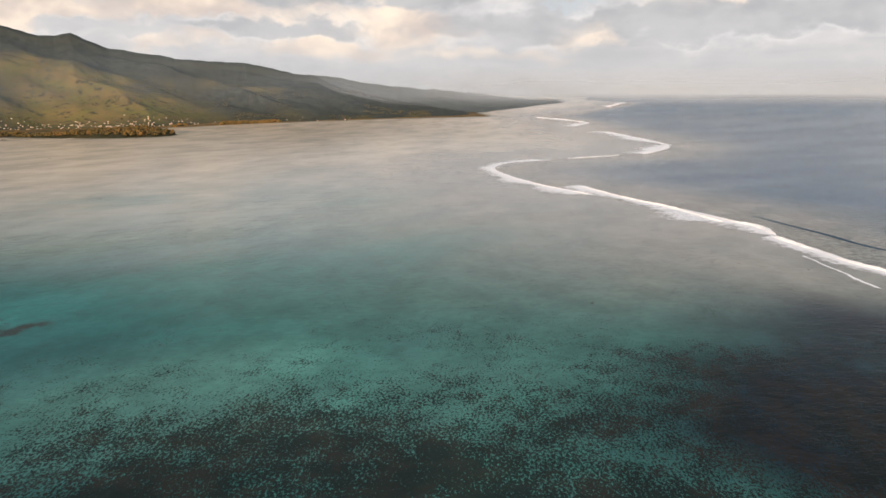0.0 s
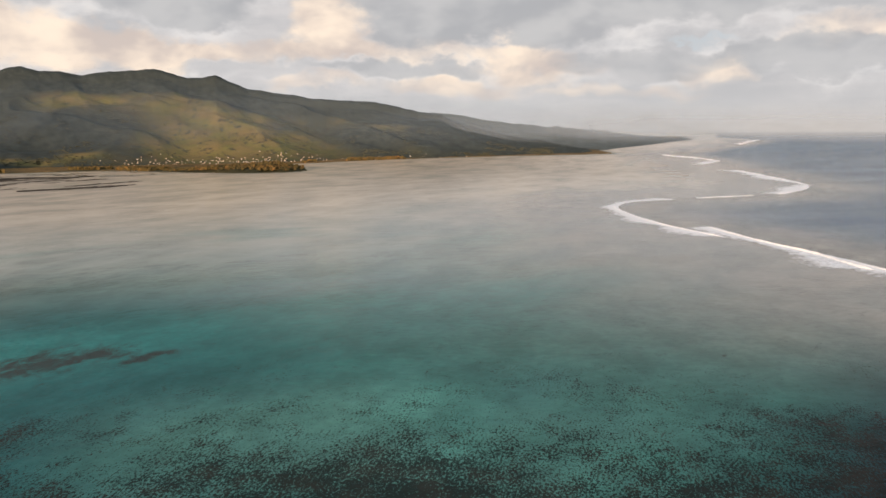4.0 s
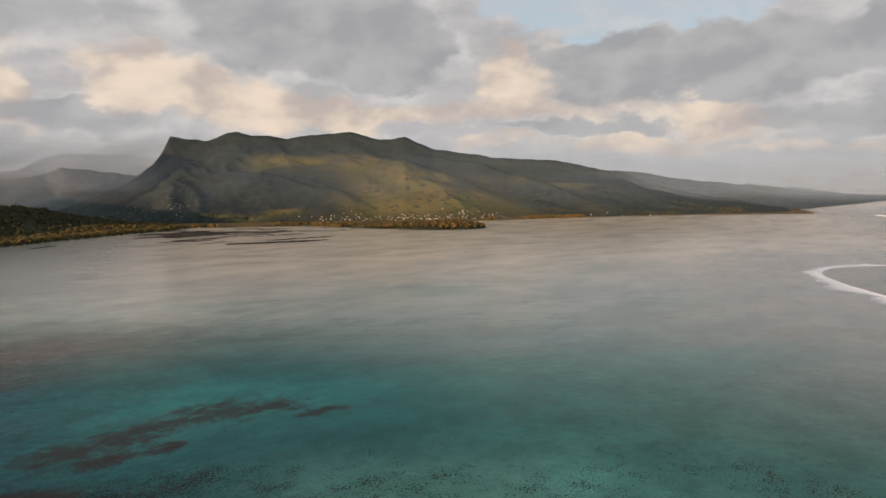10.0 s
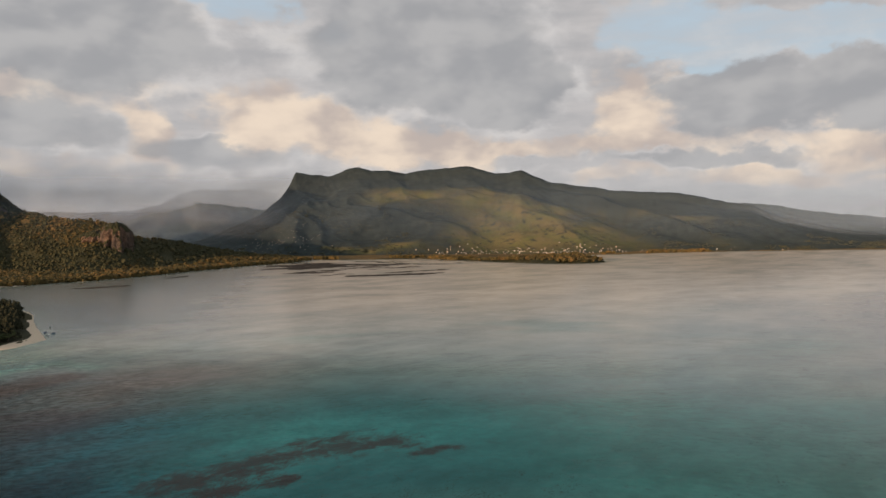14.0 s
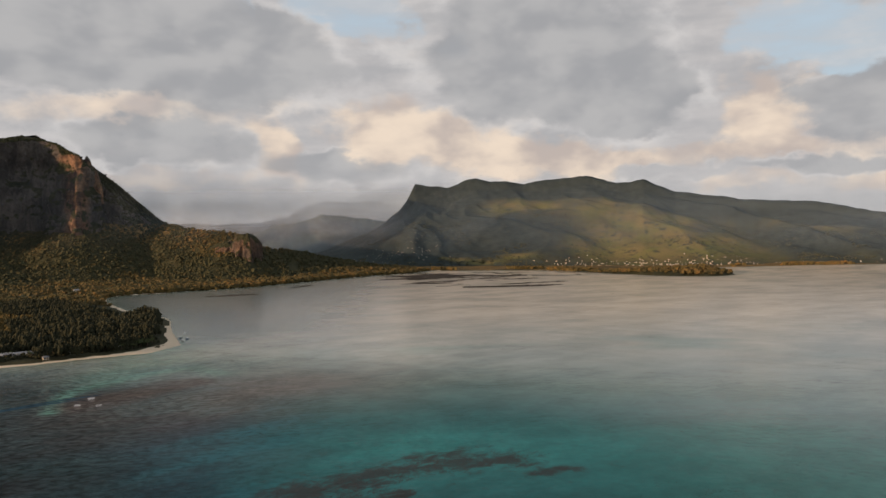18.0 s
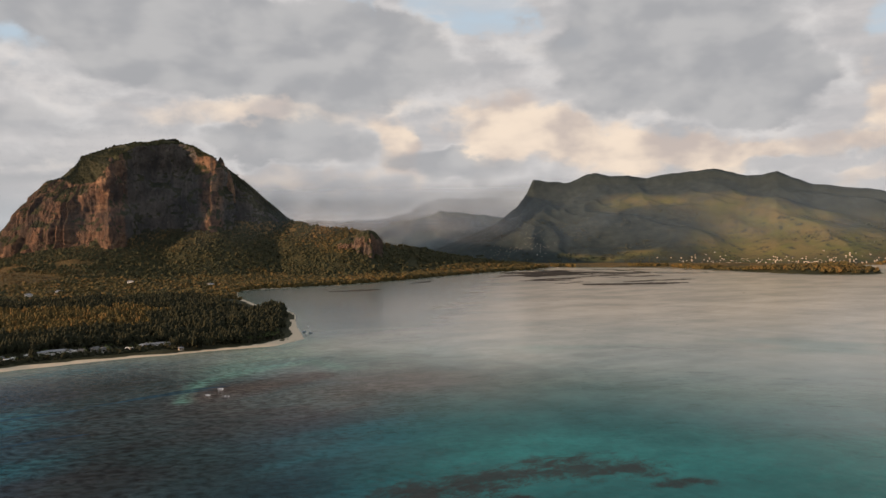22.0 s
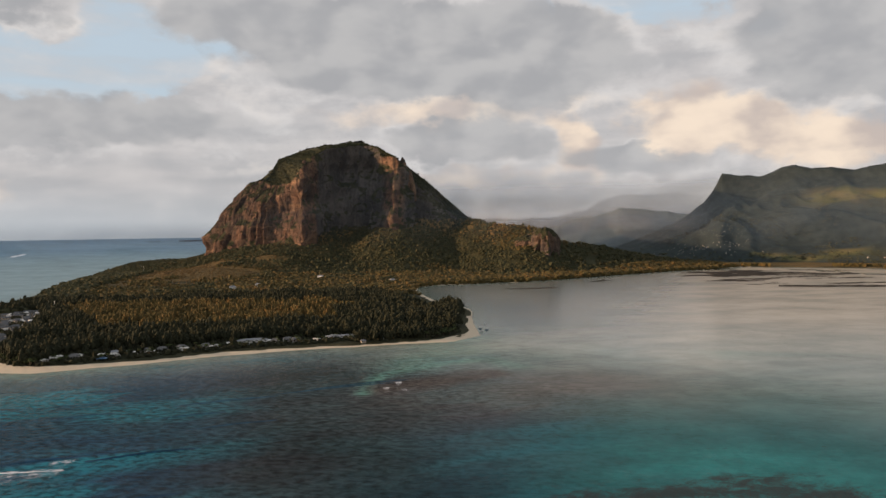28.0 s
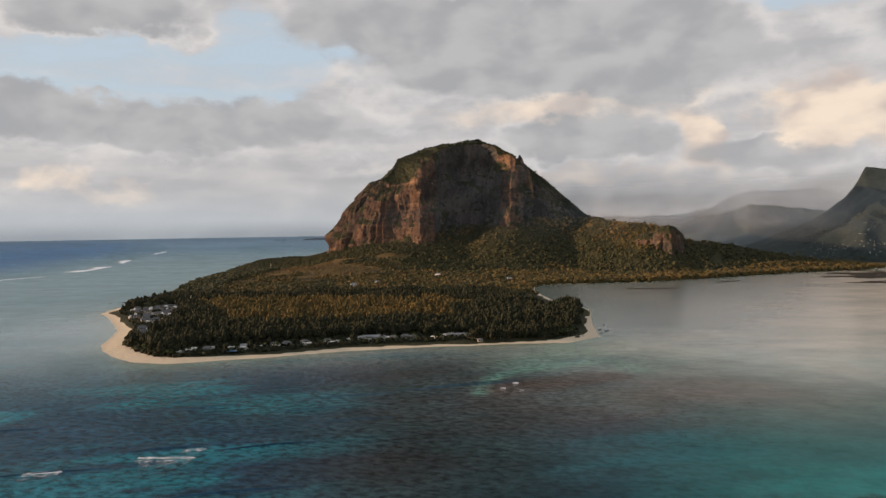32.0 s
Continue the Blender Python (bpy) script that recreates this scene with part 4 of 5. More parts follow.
main_range, RANGE_V = mountain_range(
    "mountain_range",
    [(-3.5, -2.0), (-1, -1.25), (0.3, -0.75), (2, -0.1), (3, 0.4), (3.9, 1.0), (4.7, 1.65), (5.2, 2.3), (5.5, 2.8), (5.75, 3.3), (5.95, 3.74), (6.5, 3.66), (7.3, 3.46), (8.4, 3.36), (9.7, 3.85), (10.7, 4.12), (11.6, 3.85), (12.9, 3.88),
     (14.2, 3.55), (16, 3.9), (19, 4.13), (21.1, 3.54), (23, 3.75), (25.3, 2.85), (30, 2.17), (35.2, 1.82), (39.4, 0.92), (41.4, 0.06), (45.4, -0.8),
     (49.3, -1.42), (51.1, -1.75), (51.6, -2.0)],
    [(-4, 4300), (6, 5050), (19, 5700), (40, 5200), (52, 4950)],
    [(-4, 3300), (8, 3200), (20, 3200), (26, 3260), (30, 3420), (36, 3600), (44, 3980), (50, 4330), (52, 4700)],
    RANGE, "wooded mountain range with grassy slopes above a lagoon, sun and cloud shade put into its colours", 70, 11, 0.34, cliff=0.24, jag=0.13, gully=34,
    # grass and fields; sunlit slopes and cloud-shaded wood are put in here as colour
    meadow_light=((15, 0.66, 5.5, 0.13, 0.5), (23, 0.5, 6, 0.12, 0.3), (25, 0.14, 8, 0.16, 0.6), (24, 0.32, 7, 0.14, 0.32), (34, 0.55, 4, 0.1, 0.35), (3.5, 0.05, 1.6, 0.03, 0.7), (8.5, 0.09, 1.2, 0.025, 0.8), (11, 0.05, 2.0, 0.03, 0.8), (5, 0.15, 1.0, 0.03, 0.6), (13.5, 0.1, 1.2, 0.03, 0.7),
             (4.5, 0.5, 5, 0.6, -0.75), (12, 0.28, 4, 0.12, -0.35), (30, 0.85, 25, 0.13, -0.4)))
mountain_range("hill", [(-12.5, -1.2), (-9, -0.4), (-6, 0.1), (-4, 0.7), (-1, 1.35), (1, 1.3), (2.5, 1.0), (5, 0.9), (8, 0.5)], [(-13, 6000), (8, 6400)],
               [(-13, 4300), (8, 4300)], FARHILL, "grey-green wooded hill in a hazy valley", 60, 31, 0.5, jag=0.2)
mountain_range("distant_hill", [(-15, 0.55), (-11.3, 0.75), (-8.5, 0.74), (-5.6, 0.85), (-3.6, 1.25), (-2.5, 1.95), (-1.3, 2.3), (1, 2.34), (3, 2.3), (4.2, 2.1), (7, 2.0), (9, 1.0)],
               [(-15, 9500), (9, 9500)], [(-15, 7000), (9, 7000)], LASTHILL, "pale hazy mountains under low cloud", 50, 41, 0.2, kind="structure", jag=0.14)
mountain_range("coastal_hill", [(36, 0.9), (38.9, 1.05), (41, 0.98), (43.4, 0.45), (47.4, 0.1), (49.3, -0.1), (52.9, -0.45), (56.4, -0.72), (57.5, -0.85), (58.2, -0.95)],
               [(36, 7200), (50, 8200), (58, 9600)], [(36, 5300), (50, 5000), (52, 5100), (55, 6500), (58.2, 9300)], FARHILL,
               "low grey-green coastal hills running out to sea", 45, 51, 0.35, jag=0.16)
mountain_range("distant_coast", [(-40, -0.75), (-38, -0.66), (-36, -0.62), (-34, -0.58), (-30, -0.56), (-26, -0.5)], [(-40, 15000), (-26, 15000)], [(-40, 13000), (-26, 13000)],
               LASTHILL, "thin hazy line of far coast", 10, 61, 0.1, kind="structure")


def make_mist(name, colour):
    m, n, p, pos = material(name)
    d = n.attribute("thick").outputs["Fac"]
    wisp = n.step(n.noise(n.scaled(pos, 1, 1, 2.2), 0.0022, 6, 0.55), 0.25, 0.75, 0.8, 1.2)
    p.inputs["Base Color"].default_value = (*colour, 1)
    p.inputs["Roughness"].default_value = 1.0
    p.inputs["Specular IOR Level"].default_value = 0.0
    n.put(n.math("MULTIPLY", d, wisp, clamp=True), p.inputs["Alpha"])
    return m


# haze tints for added veils: bluish in the sun, paler in the massif's shade
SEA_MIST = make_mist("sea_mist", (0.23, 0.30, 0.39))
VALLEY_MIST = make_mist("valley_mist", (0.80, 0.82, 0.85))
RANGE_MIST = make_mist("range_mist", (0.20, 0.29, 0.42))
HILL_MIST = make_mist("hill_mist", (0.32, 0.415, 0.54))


def mist(a0, a1, d, e0, e1, mid, thick, mat, label, edge=3.0):
    """A thin billowing sheet added to stand for haze: headings, distance, lowest, highest and thickest height angle."""
    a, e = np.meshgrid(np.arange(a0, a1 + 0.01, 0.4), np.linspace(e0, e1, 26))
    r = d * (1 + 0.02 * fbm(a, e * 2, 4, 3, 7))
    k = np.where(e < mid, soft(e, e0, mid), 1 - soft(e, mid, e1)) * soft(a, a0, a0 + edge) * (1 - soft(a, a1 - edge, a1)) * thick
    ra = np.radians(a)
    v = np.stack([HUB[0] + r * np.sin(ra), HUB[1] + r * np.cos(ra), 150 + r * np.tan(np.radians(e))], -1).reshape(-1, 3)
    m = mesh_from("haze_veil", draw_in(v), grid_faces(*a.shape), mat)
    paint(m, "thick", np.stack([k.ravel()] * 3, 1))
    tagged(new("haze_veil", m), label, "mist", kind="structure")


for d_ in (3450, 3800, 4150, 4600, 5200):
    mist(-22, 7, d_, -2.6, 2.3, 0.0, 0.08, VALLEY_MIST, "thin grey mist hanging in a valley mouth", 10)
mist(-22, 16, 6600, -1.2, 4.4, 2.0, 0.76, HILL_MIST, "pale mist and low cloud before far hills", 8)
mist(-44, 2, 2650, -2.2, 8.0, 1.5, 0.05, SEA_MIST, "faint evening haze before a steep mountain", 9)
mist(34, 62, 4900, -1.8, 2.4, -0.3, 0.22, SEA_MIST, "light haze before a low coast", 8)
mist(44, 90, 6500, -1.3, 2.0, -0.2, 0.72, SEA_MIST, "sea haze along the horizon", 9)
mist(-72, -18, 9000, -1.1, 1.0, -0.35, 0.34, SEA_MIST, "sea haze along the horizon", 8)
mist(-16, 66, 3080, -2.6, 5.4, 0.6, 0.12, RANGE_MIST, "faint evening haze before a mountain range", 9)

# ---- mud banks bared by the tide before the far shore
gx, gy = np.meshgrid(np.arange(130, 900, 5.0), np.arange(2040, 2900, 5.0))
ex = 0.96 * gx + 0.28 * gy
ey = 0.96 * gy - 0.28 * gx
h = fbm(ex * 0.28, ey, 46, 5, 131, 0.6) + 0.35 * fbm(ex * 0.3, ey, 70, 3, 133)
h = h + 0.06 - 0.9 * soft(np.hypot((gx - 430) / 340, (gy - 2360 + 0.3 * (gx - 430)) / 520), 0.45, 1.05)
h = np.where(shore_gap(gx, gy) > -6, -1, h)
f = grid_faces(*gx.shape)
f = f[(h.ravel()[f] > 0).sum(1) >= 2]
me = mesh_from("mud_bank", draw_in(np.column_stack([gx.ravel(), gy.ravel(), np.clip(h.ravel() * 2.2, -0.2, 0.6) + 0.5])), f, SANDSTONE)
tagged(new("mud_bank", me), "dark mud and weed banks bared at low tide", "mud bank", kind="structure")


def sandbar(name, x, y, half, wide, turn, mat, label):
    rows = []
    th = np.linspace(0, 2 * math.pi, 40, endpoint=False)
    for q in (1.0, 0.75, 0.45, 0.1):
        u = half * q * np.cos(th) * (1 + 0.15 * fbm(np.cos(th) * 3, np.sin(th) * 3, 1, 3, 7))
        v = wide * q * np.sin(th) + half * 0.1 * (u / half) ** 2
        a = radians(turn)
        rows.append(np.column_stack([x + u * math.cos(a) - v * math.sin(a), y + u * math.sin(a) + v * math.cos(a), np.full(40, 0.8 * (1 - q) - 0.1)]))
    m = mesh_from(name, draw_in(np.vstack(rows)), grid_faces(4, 40, True), mat)
    return tagged(new(name, m), label, "sandbar", kind="structure")


sandbar("sandbar_3", -225, 1935, 78, 20, 24, SANDSTONE, "long dark weedy bar close to a wooded shore")
sandbar("sandbar_1", -70, 2210, 62, 14, 60, SANDSTONE, "low brown sandbar in calm shallows")
sandbar("sandbar_2", 1010, 2478, 45, 7, 10, SHELL, "thin strip of white sand before an islet")

# ------------------------------------------------------------------ surf
rng = np.random.default_rng(7)


def height_here(px, py):
    return land_height(np.atleast_1d(np.float64(px)), np.atleast_1d(np.float64(py)))


def surf(line, crest, tail, high, seed, label, group="", side=1, thick=1.0):
    """A breaking wave: a lumpy white crest, and a thin wash behind it."""
    pts = np.array(line, float)
    length = np.hypot(*np.diff(pts, axis=0).T).sum()
    c = curved(pts, max(24, int(length / 3.0)))
    s = np.concatenate([[0], np.cumsum(np.hypot(*np.diff(c, axis=0).T))])
    t = np.gradient(c, axis=0)
    t /= np.hypot(*t.T)[:, None]
    nrm = np.column_stack([t[:, 1], -t[:, 0]]) * side
    ends = soft(s, 0, length * 0.06) * (1 - soft(s, length * 0.94, length))
    burst = np.clip(0.75 + 0.8 * fbm(s, s * 0, 90, 3, seed), 0.12, 1.4) * (0.15 + 0.85 * ends)
    thing = tagged(new("breaking_wave"), label, "wave", group)
    rows = []
    for k, q in enumerate(np.linspace(0, 1, 8)):
        off = (q - 0.25) * crest * burst + fbm(s, s * 0 + k * 5, 7, 3, seed + 2) * 1.6 * min(1, crest / 9)
        z = high * burst * math.sin(math.pi * min(1, q * 1.25 + 0.02)) ** 0.8 * (1 + 0.35 * fbm(s, s * 0 + k, 6, 3, seed + 3)) - 0.2
        if k in (0, 7):
            z = z * 0 - 0.3
        rows.append(np.column_stack([c + nrm * off[:, None], z]))
    ob = new("crest", mesh_from("crest", draw_in(np.vstack(rows)), grid_faces(8, len(c)), FOAM))
    ob.parent = thing
    rows, edge = [], []
    spread = tail * np.clip(0.8 + 0.9 * fbm(s, s * 0 + 3, 130, 3, seed + 5), 0.15, 1.7) * (0.2 + 0.8 * ends)
    for q in np.linspace(-0.12, 1, 9):
        rows.append(np.column_stack([c + nrm * (q * spread + fbm(s, s * 0 + q * 9, 12, 2, seed + 6) * 2)[:, None], np.full(len(c), 0.12 + 0.012 * seed)]))
        edge.append(np.full(len(c), 1 - abs(q)) * (0.35 + 0.65 * ends) * thick)
    m = mesh_from("wash", draw_in(np.vstack(rows)), grid_faces(9, len(c)), WASH)
    e = np.concatenate(edge)
    paint(m, "edge", np.stack([e, e, e], 1))
    ob = new("wash", m)
    ob.parent = thing
    tagged(ob, "thin broken foam")
    return thing


G = "surf along the barrier reef"
surf([(1379, 903), (1268, 930), (1165, 897), (1100, 830), (1035, 739), (983, 637), (945, 536)], 11, 66, 2.0, 3, "white surf curling round the inner bend of the reef", G, thick=0.9)
surf([(1034, 630), (960, 509), (909, 408), (865, 346), (845, 315)], 9, 52, 2.2, 5, "long white breaker on the dark reef edge", G, thick=0.85)
surf([(915, 425), (898, 385), (862, 318), (841, 276), (799, 244)], 9, 46, 2.3, 7, "long white breaker on the dark reef edge", G, thick=0.8)
surf([(800, 252), (788, 238), (747, 189), (716, 153), (690, 100), (660, 40)], 10, 54, 2.4, 9, "thick white breaker with wash behind it", G, thick=0.85)
surf([(720, 196), (697, 175), (660, 140), (630, 112)], 2.5, 9, 0.4, 11, "ragged outer edge of foam on the reef", G, thick=0.8)
surf([(1582, 843), (1475, 876), (1426, 890)], 10, 22, 1.1, 13, "small breaker inside a bend of the reef", G)
surf([(2456, 1385), (2340, 1260), (2219, 1145), (2080, 1010), (1946, 886)], 18, 75, 2.4, 15, "white surf on a far bend of the reef", G, thick=0.95)
surf([(1960, 905), (1850, 862), (1739, 834), (1642, 819)], 16, 70, 1.8, 17, "white surf on a far bend of the reef", G)
surf([(3504, 2395), (3380, 2190), (3279, 2037), (3053, 1791)], 26, 80, 2.4, 19, "thin line of far surf", G)
surf([(3060, 1800), (2900, 1740), (2723, 1677)], 24, 70, 2.0, 21, "thin line of far surf", G)
surf([(8215, 4320), (7100, 3820), (5974, 3313)], 60, 140, 4.0, 23, "thin line of surf close to the horizon", G)
G = "surf on the western reef"
surf([(-2300, 1700), (-2345, 1850), (-2358, 1985)], 22, 40, 2.0, 25, "white breaker on the western reef", G, -1)
surf([(-2490, 2230), (-2600, 2420), (-2750, 2640)], 30, 80, 2.2, 27, "white breakers on the western reef", G, -1)
surf([(-2980, 2930), (-3150, 3120), (-3290, 3290)], 22, 60, 2.0, 29, "thin white line of surf on the western reef", G, -1)
surf([(-4000, 4200), (-4300, 4600), (-4463, 4799)], 30, 90, 2.4, 31, "thin white line of surf on the western reef", G, -1)
G = "small breakers over shoals"
surf([(-404, 406), (-394, 413), (-384, 420)], 1.6, 20, 0.7, 33, "short white breaker on dark blue water", G, 1, 0.25)
surf([(-362, 459), (-350, 463), (-338, 468), (-324, 473)], 0.8, 26, 0.5, 35, "fading patch of foam on blue water", G, 1, 0.24)
surf([(-345, 485), (-338, 488), (-330, 489)], 0.5, 16, 0.3, 37, "fading patch of foam on blue water", G, 1, 0.2)
for k, (sx, sy) in enumerate(((-202, 746), (-183, 743), (-198, 771))):
    surf([(sx - 2.4, sy - 1.2), (sx, sy + 0.5), (sx + 2.4, sy + 0.8)], 0.6, 3, 0.3, 41 + k, "little white breaker over a shoal", G, -1, 0.6)


def swell(line, wide, high, seed):
    pts = curved(np.array(line, float), 90)
    t = np.gradient(pts, axis=0)
    t /= np.hypot(*t.T)[:, None]
    nrm = np.column_stack([t[:, 1], -t[:, 0]])
    e = np.sin(np.linspace(0, math.pi, 90)) ** 0.7
    rows = [np.column_stack([pts + nrm * ((q - 0.5) * wide + fbm(np.arange(90), np.zeros(90), 20, 3, seed) * 3)[:, None] if np.ndim(q) else
                             pts + nrm * ((q - 0.5) * wide), high * e * math.sin(math.pi * q) ** 1.5 * (1 + 0.2 * fbm(np.arange(90), np.zeros(90), 9, 3, seed)) - 0.05])
            for q in np.linspace(0, 1, 13)]
    m = mesh_from("swell", draw_in(np.vstack(rows)), grid_faces(13, 90), SEA)
    n = 13 * 90
    # darkness of the steep, less mirroring face put into the bed colour
    paint(m, "bed", np.tile((0.012, 0.040, 0.080), (n, 1)))
    paint(m, "cover", np.tile((0.0, 0.6, 0.0), (n, 1)))
    paint(m, "weed", np.zeros((n, 3)))
    tagged(new("swell", m), "smooth dark blue swell rising over a shoal", "wave", "swells over the shoals")


swell([(912, 310), (871, 252), (841, 209), (809, 170), (790, 140)], 8, 0.8, 3)
for k in range(30):
    u_, v_ = rng.uniform(-240, 260), rng.uniform(-170, 210)
    cx_, cy_ = -330 + 0.78 * u_ - 0.63 * v_, 590 + 0.63 * u_ + 0.78 * v_
    if cy_ > 690 + 0.78 * (cx_ + 330) or cx_ > -230:
        continue
    q_ = rng.uniform(22, 60)
    swell([(cx_ - 0.78 * q_, cy_ - 0.63 * q_ - 2), (cx_, cy_ + 2), (cx_ + 0.78 * q_, cy_ + 0.63 * q_ - 3)], rng.uniform(4, 6.5), rng.uniform(0.45, 0.8), 100 + k)

# ------------------------------------------------------------------ trees and scrub


def spindle(cx, cy, z0, z1, r, sides, lean, rg):
    """A plume of needles: a leaning spindle."""
    th = np.linspace(0, 2 * math.pi, sides, endpoint=False) + rg.random() * 6
    rings = []
    for q, k in ((0.3, 0.95), (0.82, 0.74)):
        rr = r * k * (0.7 + 0.6 * rg.random(sides))
        rings.append(np.column_stack([cx + lean[0] * q + rr * np.cos(th + q), cy + lean[1] * q + rr * np.sin(th + q),
                                      z0 + (z1 - z0) * q + (rg.random(sides) - 0.5) * r * 0.9]))
    v = np.vstack([[cx, cy, z0], *rings, [cx + lean[0], cy + lean[1], z1]])
    f = []
    for i in range(sides):
        j = (i + 1) % sides
        a, b, c, d = 1 + i, 1 + j, 1 + sides + i, 1 + sides + j
        f += [(0, b, a), (a, b, d), (a, d, c), (c, d, 2 * sides + 1)]
    return v, np.array(f)


def gather(parts_):
    vs, fs, n = [], [], 0
    for v, f in parts_:
        vs.append(v)
        fs.append(f + n)
        n += len(v)
    return np.vstack(vs), np.vstack(fs)


def casuarina_crown(seed, plumes=4):
    rg = np.random.default_rng(seed)
    out = [spindle(0, 0, 5, 17.5 + rg.random() * 3, 2.6, 5, rg.normal(0, 0.6, 2), rg)]
    for i in range(plumes):
        a, rad = rg.random() * 6.28, 1.2 + 2.6 * rg.random()
        z0 = 2.5 + 8.5 * (i / plumes)
        out.append(spindle(rad * math.cos(a), rad * math.sin(a), z0, z0 + 5 + 3 * rg.random(), 1.6 + 0.9 * rg.random(), 4,
                           (1.3 * math.cos(a), 1.3 * math.sin(a)), rg))
    return gather(out)


def bush_crown(seed, lumps=2):
    rg = np.random.default_rng(seed)
    out = []
    for i in range(lumps):
        a, rad = rg.random() * 6.28, 0.55 * rg.random() + (0.15 if i else 0)
        out.append(spindle(rad * math.cos(a), rad * math.sin(a), -0.25, 0.75 + 0.5 * rg.random(), 0.5 + 0.3 * rg.random(), 4, rg.normal(0, 0.15, 2), rg))
    return gather(out)


def scatter(name, protos, places, sizes, mat, label, category):
    """One object of many trees or bushes that nobody could count."""
    vs, fs, n = [], [], 0
    kind_ = rng.integers(0, len(protos), len(places))
    turn = rng.random(len(places)) * 6.28
    for k, (pv, pf) in enumerate(protos):
        m = kind_ == k
        if not m.any():
            continue
        c, s_, sc = np.cos(turn[m])[:, None], np.sin(turn[m])[:, None], sizes[m]
        vx = (pv[:, 0] * c - pv[:, 1] * s_) * sc[:, :1] + places[m, :1]
        vy = (pv[:, 0] * s_ + pv[:, 1] * c) * sc[:, :1] + places[m, 1:2]
        vz = pv[:, 2] * sc[:, 1:2] + places[m, 2:3]
        v = np.stack([vx, vy, vz], -1).reshape(-1, 3)
        f = (pf[None] + (np.arange(m.sum()) * len(pv))[:, None, None]).reshape(-1, 3)
        vs.append(v)
        fs.append(f + n)
        n += len(v)
    m = mesh_from(name, draw_in(np.vstack(vs)), np.vstack(fs), mat, smooth=False)
    return tagged(new(name, m), label, category, kind="stuff")


def sown(n, x0, x1, y0, y1):
    return rng.uniform(x0, x1, n), rng.uniform(y0, y1, n)


RESORT = [(-1052, 1098), (-1105, 1190), (-1066, 1245), (-976, 1163), (-871, 1019), (-790, 905), (-745, 840), (-790, 850), (-870, 925), (-960, 1005)]
CAS = [casuarina_crown(100 + i) for i in range(5)]
BUSH = [bush_crown(200 + i) for i in range(6)]
LONE_BUSH = [bush_crown(230 + i, 1) for i in range(8)]

# tall casuarina wood behind the beach
px, py = sown(42000, -1400, -180, 740, 1900)
sd = shore_gap(px, py)
line = 1210 + 0.52 * (px + 700)
ok = (sd > np.where(px > -330, 17 + 16 * soft(px, -300, -230) * (1 - soft(py, 1130, 1230)), np.where(px < -640, 34, 84)) + 8 * fbm(px, py, 40, 2, 5)) & (py < line + 420 + 60 * fbm(px, py, 130, 3, 6)) & ~within(px, py, RESORT)
px, py = px[ok][:8400], py[ok][:8400]
z = height_here(px, py)
sz = rng.uniform(0.66, 1.0, (len(px), 1)) * np.array((1.02, 1.0)) * (1 + 0.26 * fbm(px, py, 45, 3, 8))[:, None] * (1 - 0.5 * np.exp(-((px + 225) ** 2 + (py - 1110) ** 2) / 70 ** 2))[:, None]
# trees seen in shade get the darker foliage, those in sun the golden
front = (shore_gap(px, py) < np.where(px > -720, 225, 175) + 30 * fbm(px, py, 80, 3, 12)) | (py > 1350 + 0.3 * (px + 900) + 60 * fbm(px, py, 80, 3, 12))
scatter("shore_casuarina_wood", CAS, np.column_stack([px, py, z])[front], sz[front] * 1.06, SHADED_LEAF, "dense casuarina wood fronting a beach, its shaded side put in as darker foliage", "trees")
scatter("casuarina_wood", CAS, np.column_stack([px, py, z])[~front], sz[~front], SUNLIT_LEAF, "dense tall casuarina wood, the low sun's orange put into its foliage colour", "trees")

# scrub over the plain, the talus and the ridge
px, py = sown(150000, -2500, 300, 1350, 3250)
sd = shore_gap(px, py)
ok = (sd > np.where(px < -1000, 3, 10)) & (py > 1240 + 0.52 * (px + 700) + 330) & (np.hypot(px, py) < 3900) & ~within(px, py, FOOT[::6])
ok &= fbm(px, py, 120, 4, 17) > -0.5 + 0.85 * np.exp(-(((px + 1400) / 270) ** 2 + ((py - 2170) / 330) ** 2))
px, py = px[ok][:34000], py[ok][:34000]
z = height_here(px, py)
sz = (2.6 + 6.4 * rng.random((len(px), 1)) ** 1.7) * np.array((1.3, 1.0))
# cloud shade over talus and lower ridge put in through darker foliage
gap_ = (np.hypot(px - MID[0], py - MID[1]) + 60 * fbm(px, py, 90, 3, 19) < 700) | ((z + 30 * fbm(px, py, 70, 3, 20) > 12) & (z + 30 * fbm(px, py, 70, 3, 20) < 84) & (px > -1150))
scatter("talus_wood", LONE_BUSH, np.column_stack([px, py, z])[gap_], sz[gap_], GREEN, "wood on the slopes below cliffs, cloud shade put in as darker foliage", "shrubs")
scatter("scrub_wood", LONE_BUSH, np.column_stack([px, py, z])[~gap_], sz[~gap_], SCRUB, "dry green and russet scrub on a plain and a ridge", "shrubs")

# belt of dark trees along the western shore
px, py = sown(80000, -2560, -1080, 1180, 3560)
sd = shore_gap(px, py)
ok = (sd > 5 + 45 * np.exp(-((px + 1770) ** 2 + (py - 2225) ** 2) / 75 ** 2)) & (sd < 95 + 120 * soft(py, 1500, 2300) + 45 * fbm(px, py, 130, 3, 27)) & (py > 1190 - 0.5 * (px + 1100)) & ~within(px, py, FOOT[::6])
px, py = px[ok][:4200], py[ok][:4200]
z = height_here(px, py)
sz = rng.uniform(5.0, 10.5, (len(px), 1)) * np.array((1.15, 1.1))
